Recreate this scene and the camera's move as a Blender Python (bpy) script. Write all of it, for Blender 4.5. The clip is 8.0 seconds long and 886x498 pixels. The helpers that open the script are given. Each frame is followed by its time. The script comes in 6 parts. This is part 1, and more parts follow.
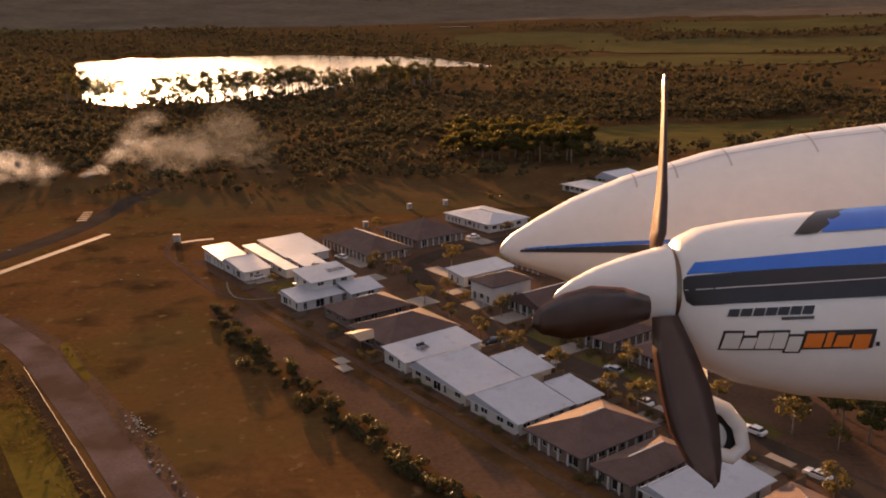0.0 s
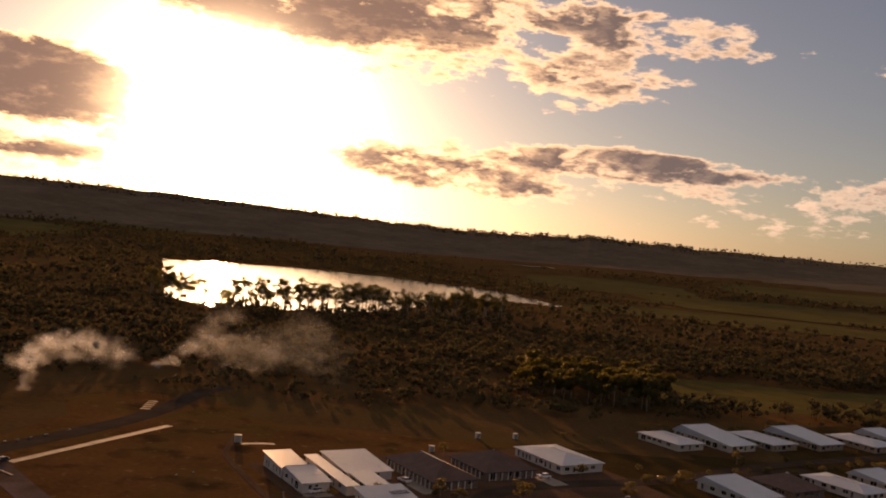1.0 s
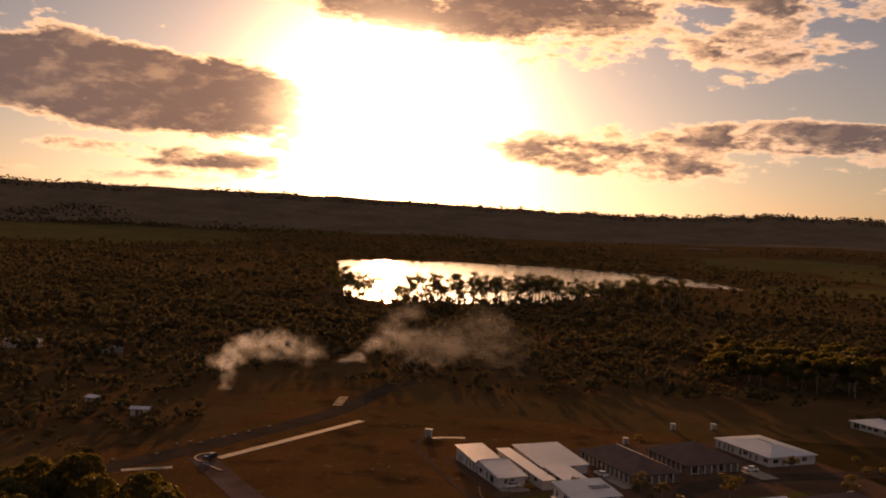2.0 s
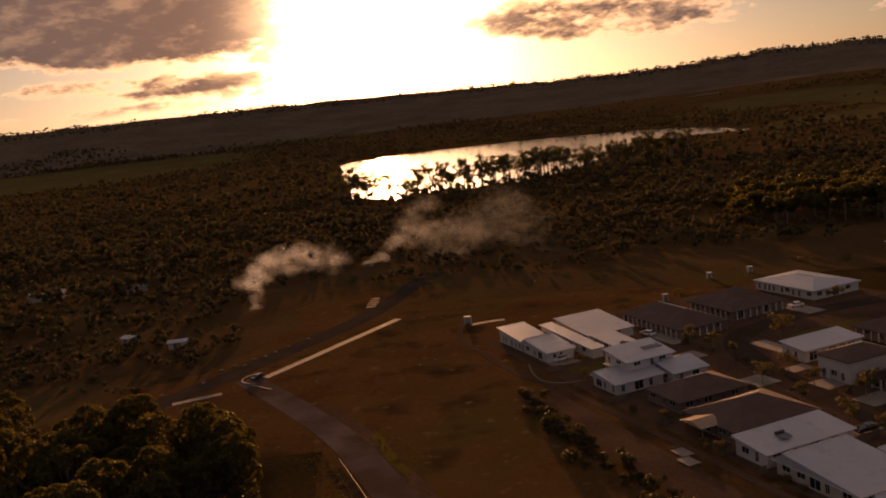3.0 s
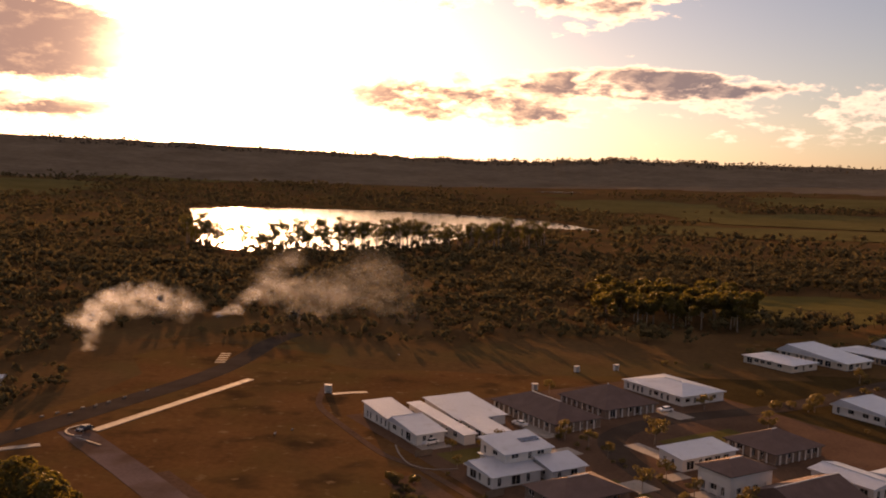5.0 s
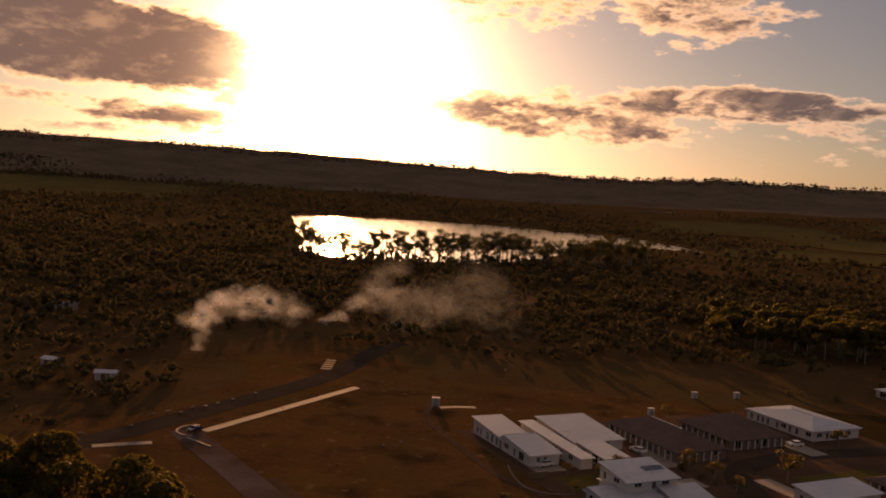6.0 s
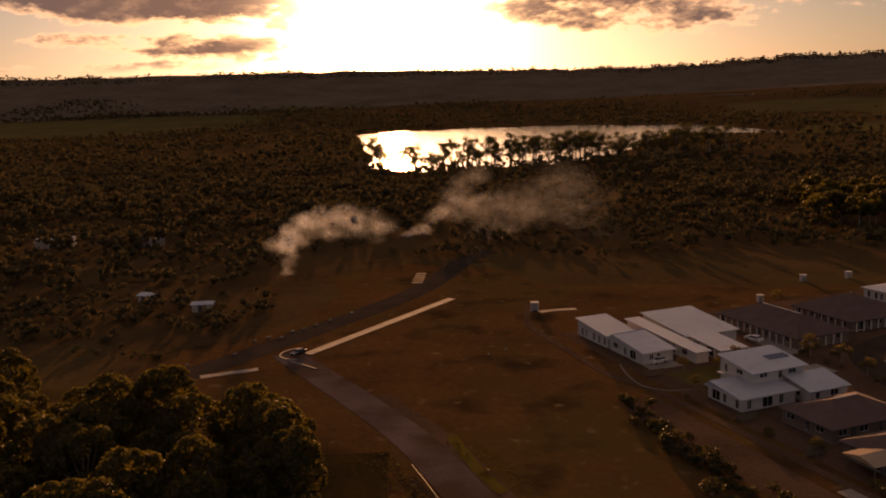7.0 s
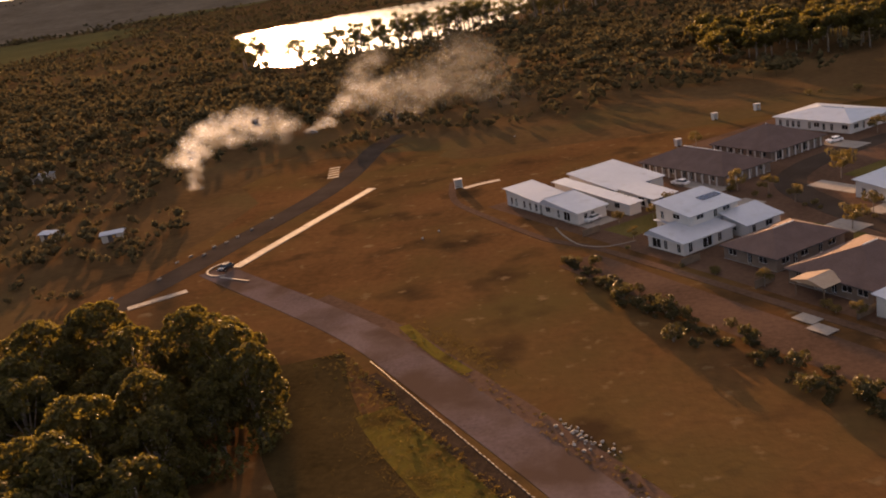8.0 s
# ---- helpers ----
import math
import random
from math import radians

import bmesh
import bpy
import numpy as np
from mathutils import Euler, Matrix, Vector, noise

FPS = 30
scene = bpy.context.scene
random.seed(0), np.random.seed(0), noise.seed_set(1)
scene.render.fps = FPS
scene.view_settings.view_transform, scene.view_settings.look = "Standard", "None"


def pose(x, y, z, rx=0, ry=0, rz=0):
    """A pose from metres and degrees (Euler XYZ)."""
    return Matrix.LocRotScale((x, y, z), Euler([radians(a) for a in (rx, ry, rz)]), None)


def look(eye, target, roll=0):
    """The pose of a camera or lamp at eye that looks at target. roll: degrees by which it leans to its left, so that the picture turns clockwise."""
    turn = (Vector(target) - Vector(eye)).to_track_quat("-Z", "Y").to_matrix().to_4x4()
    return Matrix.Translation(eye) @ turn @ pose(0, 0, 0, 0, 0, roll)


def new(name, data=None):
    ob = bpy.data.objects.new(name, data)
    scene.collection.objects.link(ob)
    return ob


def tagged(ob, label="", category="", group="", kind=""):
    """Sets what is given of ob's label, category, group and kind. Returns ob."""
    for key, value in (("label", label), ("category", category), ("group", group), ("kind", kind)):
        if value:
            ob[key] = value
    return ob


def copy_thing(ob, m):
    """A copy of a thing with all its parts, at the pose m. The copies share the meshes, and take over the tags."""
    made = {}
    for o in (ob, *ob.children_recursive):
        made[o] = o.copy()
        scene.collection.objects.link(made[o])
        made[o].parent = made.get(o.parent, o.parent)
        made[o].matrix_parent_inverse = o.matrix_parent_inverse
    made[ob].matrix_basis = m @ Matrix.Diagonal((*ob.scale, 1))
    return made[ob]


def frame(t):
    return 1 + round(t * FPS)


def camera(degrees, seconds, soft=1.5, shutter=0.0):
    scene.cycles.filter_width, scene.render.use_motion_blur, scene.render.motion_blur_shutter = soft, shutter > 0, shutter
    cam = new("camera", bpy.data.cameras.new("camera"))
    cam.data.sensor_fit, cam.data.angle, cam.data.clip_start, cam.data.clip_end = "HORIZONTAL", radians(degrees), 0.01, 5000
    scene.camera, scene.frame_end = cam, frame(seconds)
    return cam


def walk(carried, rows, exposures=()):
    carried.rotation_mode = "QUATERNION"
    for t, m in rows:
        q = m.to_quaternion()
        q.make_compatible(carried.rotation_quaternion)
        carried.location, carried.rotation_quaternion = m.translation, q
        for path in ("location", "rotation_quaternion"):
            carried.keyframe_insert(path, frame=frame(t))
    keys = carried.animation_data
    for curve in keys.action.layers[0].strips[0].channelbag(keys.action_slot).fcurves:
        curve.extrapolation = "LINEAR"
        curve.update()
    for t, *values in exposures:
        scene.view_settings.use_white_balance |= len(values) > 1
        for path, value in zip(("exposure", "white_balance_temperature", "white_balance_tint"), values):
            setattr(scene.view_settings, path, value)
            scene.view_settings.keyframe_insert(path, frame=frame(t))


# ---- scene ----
cam = camera(53.0, 8.0, 1.9)
PATH = [
    (0, (0.244, -27.018, 72.724), (0.169, -25.087, 72.208), -0.8),
    (0.25, (-1.594, -25.266, 71.683), (-1.701, -23.302, 71.322), 1.8),
    (0.5, (-3.326, -23.637, 70.821), (-3.462, -21.653, 70.608), 3.9),
    (0.75, (-4.972, -22.108, 70.113), (-5.138, -20.117, 70.026), 5.0),
    (1, (-6.55, -20.657, 69.536), (-6.782, -18.67, 69.526), 5.4),
    (1.25, (-8.077, -19.264, 69.068), (-8.433, -17.296, 69.07), 5.4),
    (1.5, (-9.569, -17.912, 68.689), (-10.047, -15.97, 68.681), 5.1),
    (1.7, (-10.746, -16.849, 68.437), (-11.283, -14.922, 68.43), 4.5),
    (2.05, (-12.795, -15.003, 68.078), (-13.393, -13.096, 68.017), 2.0),
    (2.4, (-14.853, -13.147, 67.787), (-15.478, -11.255, 67.623), -1.6),
    (2.8, (-17.25, -10.977, 67.49), (-17.87, -9.095, 67.221), -5.5),
    (3, (-18.475, -9.863, 67.341), (-19.084, -7.982, 67.04), -6.9),
    (3.25, (-20.039, -8.436, 67.146), (-20.623, -6.558, 66.781), -8.3),
    (3.5, (-21.641, -6.968, 66.932), (-22.175, -5.093, 66.485), -9.6),
    (3.75, (-23.284, -5.456, 66.693), (-23.737, -3.58, 66.172), -10.7),
    (4, (-24.97, -3.9, 66.424), (-25.344, -2.011, 65.884), -10.5),
    (4.25, (-26.699, -2.3, 66.121), (-27.024, -0.383, 65.653), -7.9),
    (4.5, (-28.47, -0.66, 65.781), (-28.761, 1.288, 65.433), -4.1),
    (4.7, (-29.915, 0.679, 65.483), (-30.179, 2.645, 65.225), -1.3),
    (5, (-32.124, 2.724, 64.992), (-32.388, 4.7, 64.83), 1.7),
    (5.3, (-34.374, 4.801, 64.453), (-34.683, 6.774, 64.338), 3.4),
    (5.65, (-37.035, 7.242, 63.772), (-37.425, 9.201, 63.665), 4.0),
    (6, (-39.711, 9.671, 63.05), (-40.183, 11.61, 62.912), 3.4),
    (6.25, (-41.614, 11.377, 62.522), (-42.132, 13.301, 62.357), 2.6),
    (6.5, (-43.497, 13.039, 61.994), (-44.055, 14.947, 61.77), 1.3),
    (6.75, (-45.345, 14.641, 61.478), (-45.942, 16.531, 61.207), -0.2),
    (7, (-47.143, 16.161, 60.986), (-47.756, 18.035, 60.644), -2.3),
    (7.25, (-48.874, 17.579, 60.533), (-49.462, 19.447, 60.123), -4.9),
    (7.5, (-50.519, 18.871, 60.134), (-51.055, 20.731, 59.629), -7.2),
    (7.75, (-52.059, 20.011, 59.808), (-52.537, 21.872, 59.251), -8.7),
    (8, (-53.472, 20.974, 59.572), (-53.891, 22.832, 58.964), -9.6),
]
exposure_rows = [(0.0, 1.5, 8200, 23), (0.5, 1.2, 8600, 25), (1.0, 0.4, 9300, 26), (1.7, 0.15, 9900, 31), (3.0, -0.05, 10400, 35), (3.5, -0.15, 10800, 38), (4.0, 1.3, 8500, 26), (4.5, 1.5, 8800, 28),
                 (4.7, 1.4, 8800, 29), (6.0, 0.05, 10100, 33), (6.5, -0.05, 10400, 35), (7.0, 0.0, 10500, 36), (7.5, 1.05, 8600, 27), (8.0, 1.7, 7900, 20)]
walk(cam, [(t, look(eye, target, roll)) for t, eye, target, roll in PATH], exposure_rows)

# ---- world and sun ----
SUN_ELEVATION, SUN_AZIMUTH = 5.9, 21.0      # degrees; azimuth to the left of +y


def build_world():
    world = bpy.data.worlds.new("evening_sky")
    scene.world = world
    world.use_nodes = True
    nt = world.node_tree
    nt.nodes.clear()
    N, L = nt.nodes.new, nt.links.new
    out, back = N("ShaderNodeOutputWorld"), N("ShaderNodeBackground")
    sky = N("ShaderNodeTexSky")
    sky.sky_type, sky.sun_disc = "NISHITA", False
    sky.sun_elevation, sky.sun_rotation = radians(SUN_ELEVATION), radians(-SUN_AZIMUTH)
    sky.altitude, sky.air_density, sky.dust_density, sky.ozone_density = 50, 1.0, 0.9, 1.6
    tex = N("ShaderNodeTexCoord")
    split = N("ShaderNodeSeparateXYZ")
    L(tex.outputs["Generated"], split.inputs[0])

    def math_node(kind, a, b=None, c=None):
        n = N("ShaderNodeMath")
        n.operation = kind
        for k, v in enumerate((a, b, c)):
            if v is None:
                continue
            if isinstance(v, (int, float)):
                n.inputs[k].default_value = v
            else:
                L(v, n.inputs[k])
        return n.outputs[0]

    def ramp(value, lo, hi):
        n = N("ShaderNodeMapRange")
        n.interpolation_type = "SMOOTHSTEP"
        L(value, n.inputs[0])
        n.inputs[1].default_value, n.inputs[2].default_value = lo, hi
        return n.outputs[0]

    def mixed(f, a, b):
        n = N("ShaderNodeMix")
        n.data_type = "RGBA"
        L(f, n.inputs[0])
        for slot, v in ((6, a), (7, b)):
            if isinstance(v, tuple):
                n.inputs[slot].default_value = v
            else:
                L(v, n.inputs[slot])
        return n.outputs[2]

    x, y, z = split.outputs
    side = math_node("MULTIPLY", math_node("ARCTAN2", x, y), 57.3)
    high = math_node("MULTIPLY", math_node("ARCSINE", z), 57.3)
    # Flat-lying cloud: a tenth of a turn across counts as much as a fortieth upwards.
    across, upward = math_node("MULTIPLY", side, 0.1), math_node("MULTIPLY", high, 0.25)
    to_sun_u = math_node("SUBTRACT", -0.1 * SUN_AZIMUTH, across)
    to_sun_v = math_node("SUBTRACT", 0.25 * SUN_ELEVATION, upward)
    reach = math_node("SQRT", math_node("ADD", math_node("ADD", math_node("MULTIPLY", to_sun_u, to_sun_u), math_node("MULTIPLY", to_sun_v, to_sun_v)), 0.02))

    def sheet_at(step):
        at = N("ShaderNodeCombineXYZ")
        for k, (own, to) in enumerate(((across, to_sun_u), (upward, to_sun_v))):
            L(math_node("MULTIPLY_ADD", math_node("DIVIDE", to, reach), step, own) if step else own, at.inputs[k])
        return at.outputs[0]

    def cloud_noise(sheet, scale, detail, rough, shift, twist=0.0):
        m = N("ShaderNodeMapping")
        L(sheet, m.inputs[0])
        m.inputs["Location"].default_value = shift
        n = N("ShaderNodeTexNoise")
        n.inputs["Scale"].default_value, n.inputs["Detail"].default_value, n.inputs["Roughness"].default_value, n.inputs["Distortion"].default_value = scale, detail, rough, twist
        L(m.outputs[0], n.inputs[0])
        return n.outputs[0]

    def density(sheet):
        broad = cloud_noise(sheet, 0.9, 3, 0.5, (4.6, 7.3, 1.0), 0.3)
        ragged = cloud_noise(sheet, 2.2, 8, 0.58, (1.7, 2.2, 4), 0.25)
        puffs = cloud_noise(sheet, 8.0, 5, 0.6, (2.1, 0.4, 2), 0.1)
        total = math_node("ADD", math_node("MULTIPLY", broad, 0.27), math_node("MULTIPLY", ragged, 0.52))
        return math_node("ADD", total, math_node("MULTIPLY", puffs, 0.24))

    # Broken cloud in banks as they hang round the low sun: degrees right of +y, height, half widths, slope, weight.
    body = density(sheet_at(0.0))
    shielded = math_node("SUBTRACT", body, density(sheet_at(0.13)))
    for az, el, ra, re, slope, weight in ((-38.0, 7.8, 15.0, 3.0, -0.06, 0.3), (-18.0, 15.4, 14.0, 4.0, -0.05, 0.24), (-31.5, 12.1, 4.5, 1.4, -0.2, -0.14), (-3.0, 11.2, 13.0, 2.4, -0.03, 0.125), (4.0, 14.3, 11.0, 1.6, -0.12, 0.15),
                                          (-6.5, 4.5, 10.5, 1.6, -0.12, 0.15), (3.0, 6.1, 11.0, 1.2, -0.02, 0.15), (-36.0, 3.7, 11.0, 0.75, -0.02, 0.115), (-39.0, 2.2, 8.0, 0.6, 0.0, 0.1), (16.0, 5.2, 14.0, 1.3, 0.05, 0.1), (12.0, 9.0, 9.0, 2.5, 0.0, -0.08), (18.0, 19.0, 14.0, 4.0, 0.0, -0.05), (0.0, 60.0, 400.0, 41.0, 0.0, 0.07)):
        du = math_node("DIVIDE", math_node("SUBTRACT", side, az), ra)
        lift = math_node("MULTIPLY_ADD", math_node("SUBTRACT", side, az), -slope, math_node("SUBTRACT", high, el))
        dv = math_node("DIVIDE", lift, re)
        far = math_node("SQRT", math_node("ADD", math_node("MULTIPLY", du, du), math_node("MULTIPLY", dv, dv)))
        inside = math_node("SUBTRACT", 1.0, ramp(far, 0.5, 1.15))
        body = math_node("MULTIPLY_ADD", inside, weight, body)
    cover = ramp(body, 0.578, 0.645)
    cover = math_node("MULTIPLY", cover, ramp(z, 0.03, 0.05))
    # Thick parts are grey underneath; thin rims and the flanks towards the sun are lit.
    thick = ramp(body, 0.6, 0.7)
    open_side = math_node("MULTIPLY", ramp(shielded, 0.0, 0.11), math_node("SUBTRACT", 1.0, ramp(body, 0.66, 0.76)))
    thick = math_node("MULTIPLY", thick, math_node("SUBTRACT", 1.0, math_node("MULTIPLY", open_side, 0.7)))
    aim = Vector((-math.sin(radians(SUN_AZIMUTH)) * math.cos(radians(SUN_ELEVATION)), math.cos(radians(SUN_AZIMUTH)) * math.cos(radians(SUN_ELEVATION)), math.sin(radians(SUN_ELEVATION))))
    dot = N("ShaderNodeVectorMath")
    dot.operation = "DOT_PRODUCT"
    L(tex.outputs["Generated"], dot.inputs[0])
    dot.inputs[1].default_value = aim
    wide_glow = math_node("POWER", math_node("MAXIMUM", dot.outputs["Value"], 0.0), 75.0)
    near = math_node("POWER", math_node("MAXIMUM", dot.outputs["Value"], 0.0), 14.0)
    core = math_node("POWER", math_node("MAXIMUM", dot.outputs["Value"], 0.0), 230.0)
    rim = mixed(near, (6.6, 5.6, 4.9, 1), (21.0, 14.0, 8.0, 1))
    under = mixed(near, (1.08, 1.08, 1.28, 1), (2.6, 1.75, 1.45, 1))
    cloud = mixed(thick, rim, mixed(math_node("MULTIPLY", ramp(shielded, -0.03, 0.14), 0.16), under, rim))
    clear = N("ShaderNodeVectorMath")
    clear.operation = "ADD"
    glow = N("ShaderNodeVectorMath")
    glow.operation = "SCALE"
    glow.inputs[0].default_value = (120.0, 88.0, 54.0)
    L(core, glow.inputs["Scale"])
    halo = N("ShaderNodeVectorMath")
    halo.operation = "MULTIPLY_ADD"
    halo.inputs[0].default_value = (9.0, 5.4, 2.6)
    L(wide_glow, halo.inputs[1]), L(glow.outputs[0], halo.inputs[2])
    calm = N("ShaderNodeHueSaturation")
    calm.inputs["Saturation"].default_value = 0.8
    L(sky.outputs[0], calm.inputs["Color"])
    rosy = N("ShaderNodeVectorMath")
    rosy.operation = "MULTIPLY"
    rosy.inputs[1].default_value = (0.53, 0.6, 0.79)
    L(calm.outputs[0], rosy.inputs[0])
    L(rosy.outputs[0], clear.inputs[0]), L(halo.outputs[0], clear.inputs[1])
    cover = math_node("MULTIPLY", cover, math_node("SUBTRACT", 1.0, math_node("MULTIPLY", core, 0.9)))
    L(mixed(cover, clear.outputs[0], cloud), back.inputs[0])
    back.inputs[1].default_value = 0.096
    L(back.outputs[0], out.inputs[0])


build_world()
sun_lamp = bpy.data.lights.new("sun", "SUN")
sun_lamp.energy, sun_lamp.angle, sun_lamp.color = 4.3, radians(0.8), (1.0, 0.57, 0.28)
sun_ob = new("sun", sun_lamp)
sun_ob.matrix_world = look((0, 0, 300), (300 * math.sin(radians(SUN_AZIMUTH)), -300 * math.cos(radians(SUN_AZIMUTH)), 300 - 300 * math.tan(radians(SUN_ELEVATION))))


# ---- materials ----
def material(name, low, high, rough=0.85, scale=1.0, fine=12.0, bump=0.0, metal=0.0, translucent=0.0, per_object=0.0, per_island=0.0, alpha=1.0, stretch=(1, 1, 1), spec=0.5, stain=None):
    """A surface between two colours, varied at a broad and a fine scale in metres, with relief."""
    m = bpy.data.materials.new(name)
    m.use_nodes = True
    nt = m.node_tree
    N, L = nt.nodes.new, nt.links.new
    b = nt.nodes["Principled BSDF"]
    tex, mp = N("ShaderNodeTexCoord"), N("ShaderNodeMapping")
    L(tex.outputs["Object"], mp.inputs[0])
    mp.inputs["Scale"].default_value = stretch
    wide, tight = N("ShaderNodeTexNoise"), N("ShaderNodeTexNoise")
    for n, s, d in ((wide, scale, 5), (tight, fine, 4)):
        n.inputs["Scale"].default_value, n.inputs["Detail"].default_value, n.inputs["Roughness"].default_value = s, d, 0.6
        L(mp.outputs[0], n.inputs[0])
    blend = N("ShaderNodeMath")
    blend.operation = "MULTIPLY_ADD"
    L(tight.outputs[0], blend.inputs[0])
    blend.inputs[1].default_value = 0.4
    part_wide = N("ShaderNodeMath")
    part_wide.operation = "MULTIPLY"
    L(wide.outputs[0], part_wide.inputs[0])
    part_wide.inputs[1].default_value = 0.6
    L(part_wide.outputs[0], blend.inputs[2])
    value = blend.outputs[0]
    for amount, kind, socket in ((per_object, "ShaderNodeObjectInfo", "Random"), (per_island, "ShaderNodeNewGeometry", "Random Per Island")):
        if amount:
            info, add = N(kind), N("ShaderNodeMath")
            add.operation = "MULTIPLY_ADD"
            L(info.outputs[socket], add.inputs[0])
            add.inputs[1].default_value = amount
            L(value, add.inputs[2])
            value = add.outputs[0]
    ramp = N("ShaderNodeMapRange")
    L(value, ramp.inputs[0])
    ramp.inputs[1].default_value, ramp.inputs[2].default_value = 0.32, 0.68 + per_object + per_island
    mix = N("ShaderNodeMix")
    mix.data_type = "RGBA"
    L(ramp.outputs[0], mix.inputs[0])
    mix.inputs[6].default_value, mix.inputs[7].default_value = (*low, 1), (*high, 1)
    colour = mix.outputs[2]
    for s_colour, s_scale, s_lo, s_hi in (stain if stain and isinstance(stain[0][0], tuple) else [stain] if stain else []):
        sn, sr, sm = N("ShaderNodeTexNoise"), N("ShaderNodeMapRange"), N("ShaderNodeMix")
        sn.inputs["Scale"].default_value, sn.inputs["Detail"].default_value = s_scale, 6
        L(mp.outputs[0], sn.inputs[0])
        L(sn.outputs[0], sr.inputs[0])
        sr.inputs[1].default_value, sr.inputs[2].default_value = s_lo, s_hi
        sm.data_type = "RGBA"
        L(sr.outputs[0], sm.inputs[0])
        L(colour, sm.inputs[6])
        sm.inputs[7].default_value = (*s_colour, 1)
        colour = sm.outputs[2]
    L(colour, b.inputs["Base Color"])
    b.inputs["Roughness"].default_value, b.inputs["Metallic"].default_value = rough, metal
    b.inputs["Specular IOR Level"].default_value = spec
    if bump:
        bp = N("ShaderNodeBump")
        bp.inputs["Strength"].default_value, bp.inputs["Distance"].default_value = 0.7, bump
        L(value, bp.inputs["Height"])
        L(bp.outputs[0], b.inputs["Normal"])
    if translucent:
        tr, mx = N("ShaderNodeBsdfTranslucent"), N("ShaderNodeMixShader")
        L(colour, tr.inputs[0])
        mx.inputs[0].default_value = translucent
        L(b.outputs[0], mx.inputs[1]), L(tr.outputs[0], mx.inputs[2])
        L(mx.outputs[0], nt.nodes["Material Output"].inputs[0])
    b.inputs["Alpha"].default_value = alpha
    return m


def ribbed(m, pitch, depth, axis="X"):
    """Adds the folds of roof sheeting to a material's relief."""
    nt = m.node_tree
    N, L = nt.nodes.new, nt.links.new
    w, tex, bp = N("ShaderNodeTexWave"), N("ShaderNodeTexCoord"), N("ShaderNodeBump")
    w.bands_direction = axis
    w.inputs["Scale"].default_value = 0.314 / pitch
    L(tex.outputs["Object"], w.inputs[0])
    bp.inputs["Distance"].default_value, bp.inputs["Strength"].default_value = depth, 0.6
    L(w.outputs[1], bp.inputs["Height"])
    old = nt.nodes["Principled BSDF"].inputs["Normal"]
    if old.links:
        L(old.links[0].from_socket, bp.inputs["Normal"])
    L(bp.outputs[0], old)
    return m


GROUND = material("dry_paddock", (0.071, 0.0385, 0.0172), (0.146, 0.0765, 0.0325), 0.97, 0.03, 0.6, 0.3, stain=(((0.09, 0.062, 0.024), 0.022, 0.46, 0.66), ((0.0483, 0.03, 0.0155), 0.07, 0.54, 0.7), ((0.1725, 0.115, 0.0598), 0.25, 0.62, 0.74)), spec=0.0)
LITTER = material("leaf_litter", (0.058, 0.037, 0.0185), (0.122, 0.0755, 0.036), 0.97, 0.02, 0.4, 0.2, stain=((0.082, 0.066, 0.028), 0.012, 0.5, 0.7), spec=0.0)
LAWN = material("mown_grass", (0.0576, 0.0528, 0.0192), (0.1312, 0.1088, 0.0416), 0.95, 0.06, 1.4, 0.05, spec=0.0)
MEADOW = material("pale_meadow", (0.074, 0.064, 0.027), (0.125, 0.108, 0.046), 0.95, 0.008, 0.08, 0.3, spec=0.0)
BARE = material("bare_earth", (0.063, 0.0405, 0.0285), (0.138, 0.087, 0.0615), 0.95, 0.05, 1.1, 0.08, spec=0.0)
GRAVEL = material("gravel", (0.0816, 0.0612, 0.0595), (0.17, 0.1292, 0.1241), 0.95, 0.06, 1.6, 0.05, stain=((0.085, 0.0578, 0.0442), 0.07, 0.42, 0.6), spec=0.0)
EDGING = material("dull_edging", (0.09, 0.075, 0.065), (0.19, 0.16, 0.135), 0.6, 0.3, 4.0, 0.01, per_object=0.2, spec=0.3)
ASPHALT = material("asphalt", (0.04, 0.031, 0.025), (0.075, 0.059, 0.048), 0.95, 0.1, 3.0, 0.02, spec=0.0)
CONCRETE = material("concrete", (0.19, 0.172, 0.155), (0.3, 0.275, 0.25), 0.85, 0.25, 4.0, 0.01, stain=((0.15, 0.135, 0.12), 0.5, 0.55, 0.75))
SLAB = material("cast_slab", (0.17, 0.158, 0.147), (0.27, 0.255, 0.235), 0.85, 0.25, 4.0, 0.01, per_object=0.25, stain=((0.12, 0.108, 0.096), 0.5, 0.5, 0.75))
RENDER_CREAM = material("cream_render", (0.42, 0.375, 0.315), (0.56, 0.505, 0.435), 0.85, 0.3, 5.0, 0.006, stain=((0.36, 0.33, 0.28), 0.7, 0.6, 0.8))
RENDER_WHITE = material("white_render", (0.48, 0.465, 0.45), (0.6, 0.585, 0.565), 0.8, 0.3, 5.0, 0.006)
# Brick darkened in colour to stand for the shade under the eaves.
BRICK_SHADED = material("shaded_brick", (0.13, 0.095, 0.075), (0.24, 0.18, 0.14), 0.9, 0.5, 9.0, 0.01)
BRICK_TAN = material("tan_brick", (0.26, 0.19, 0.14), (0.4, 0.31, 0.23), 0.9, 0.5, 9.0, 0.01)
ROOF_PALE = ribbed(material("pale_roof_sheet", (0.34, 0.38, 0.45), (0.44, 0.48, 0.55), 0.3, 0.2, 2.0, 0.0, spec=0.6, stain=((0.28, 0.3, 0.34), 0.35, 0.55, 0.8)), 0.4, 0.03)
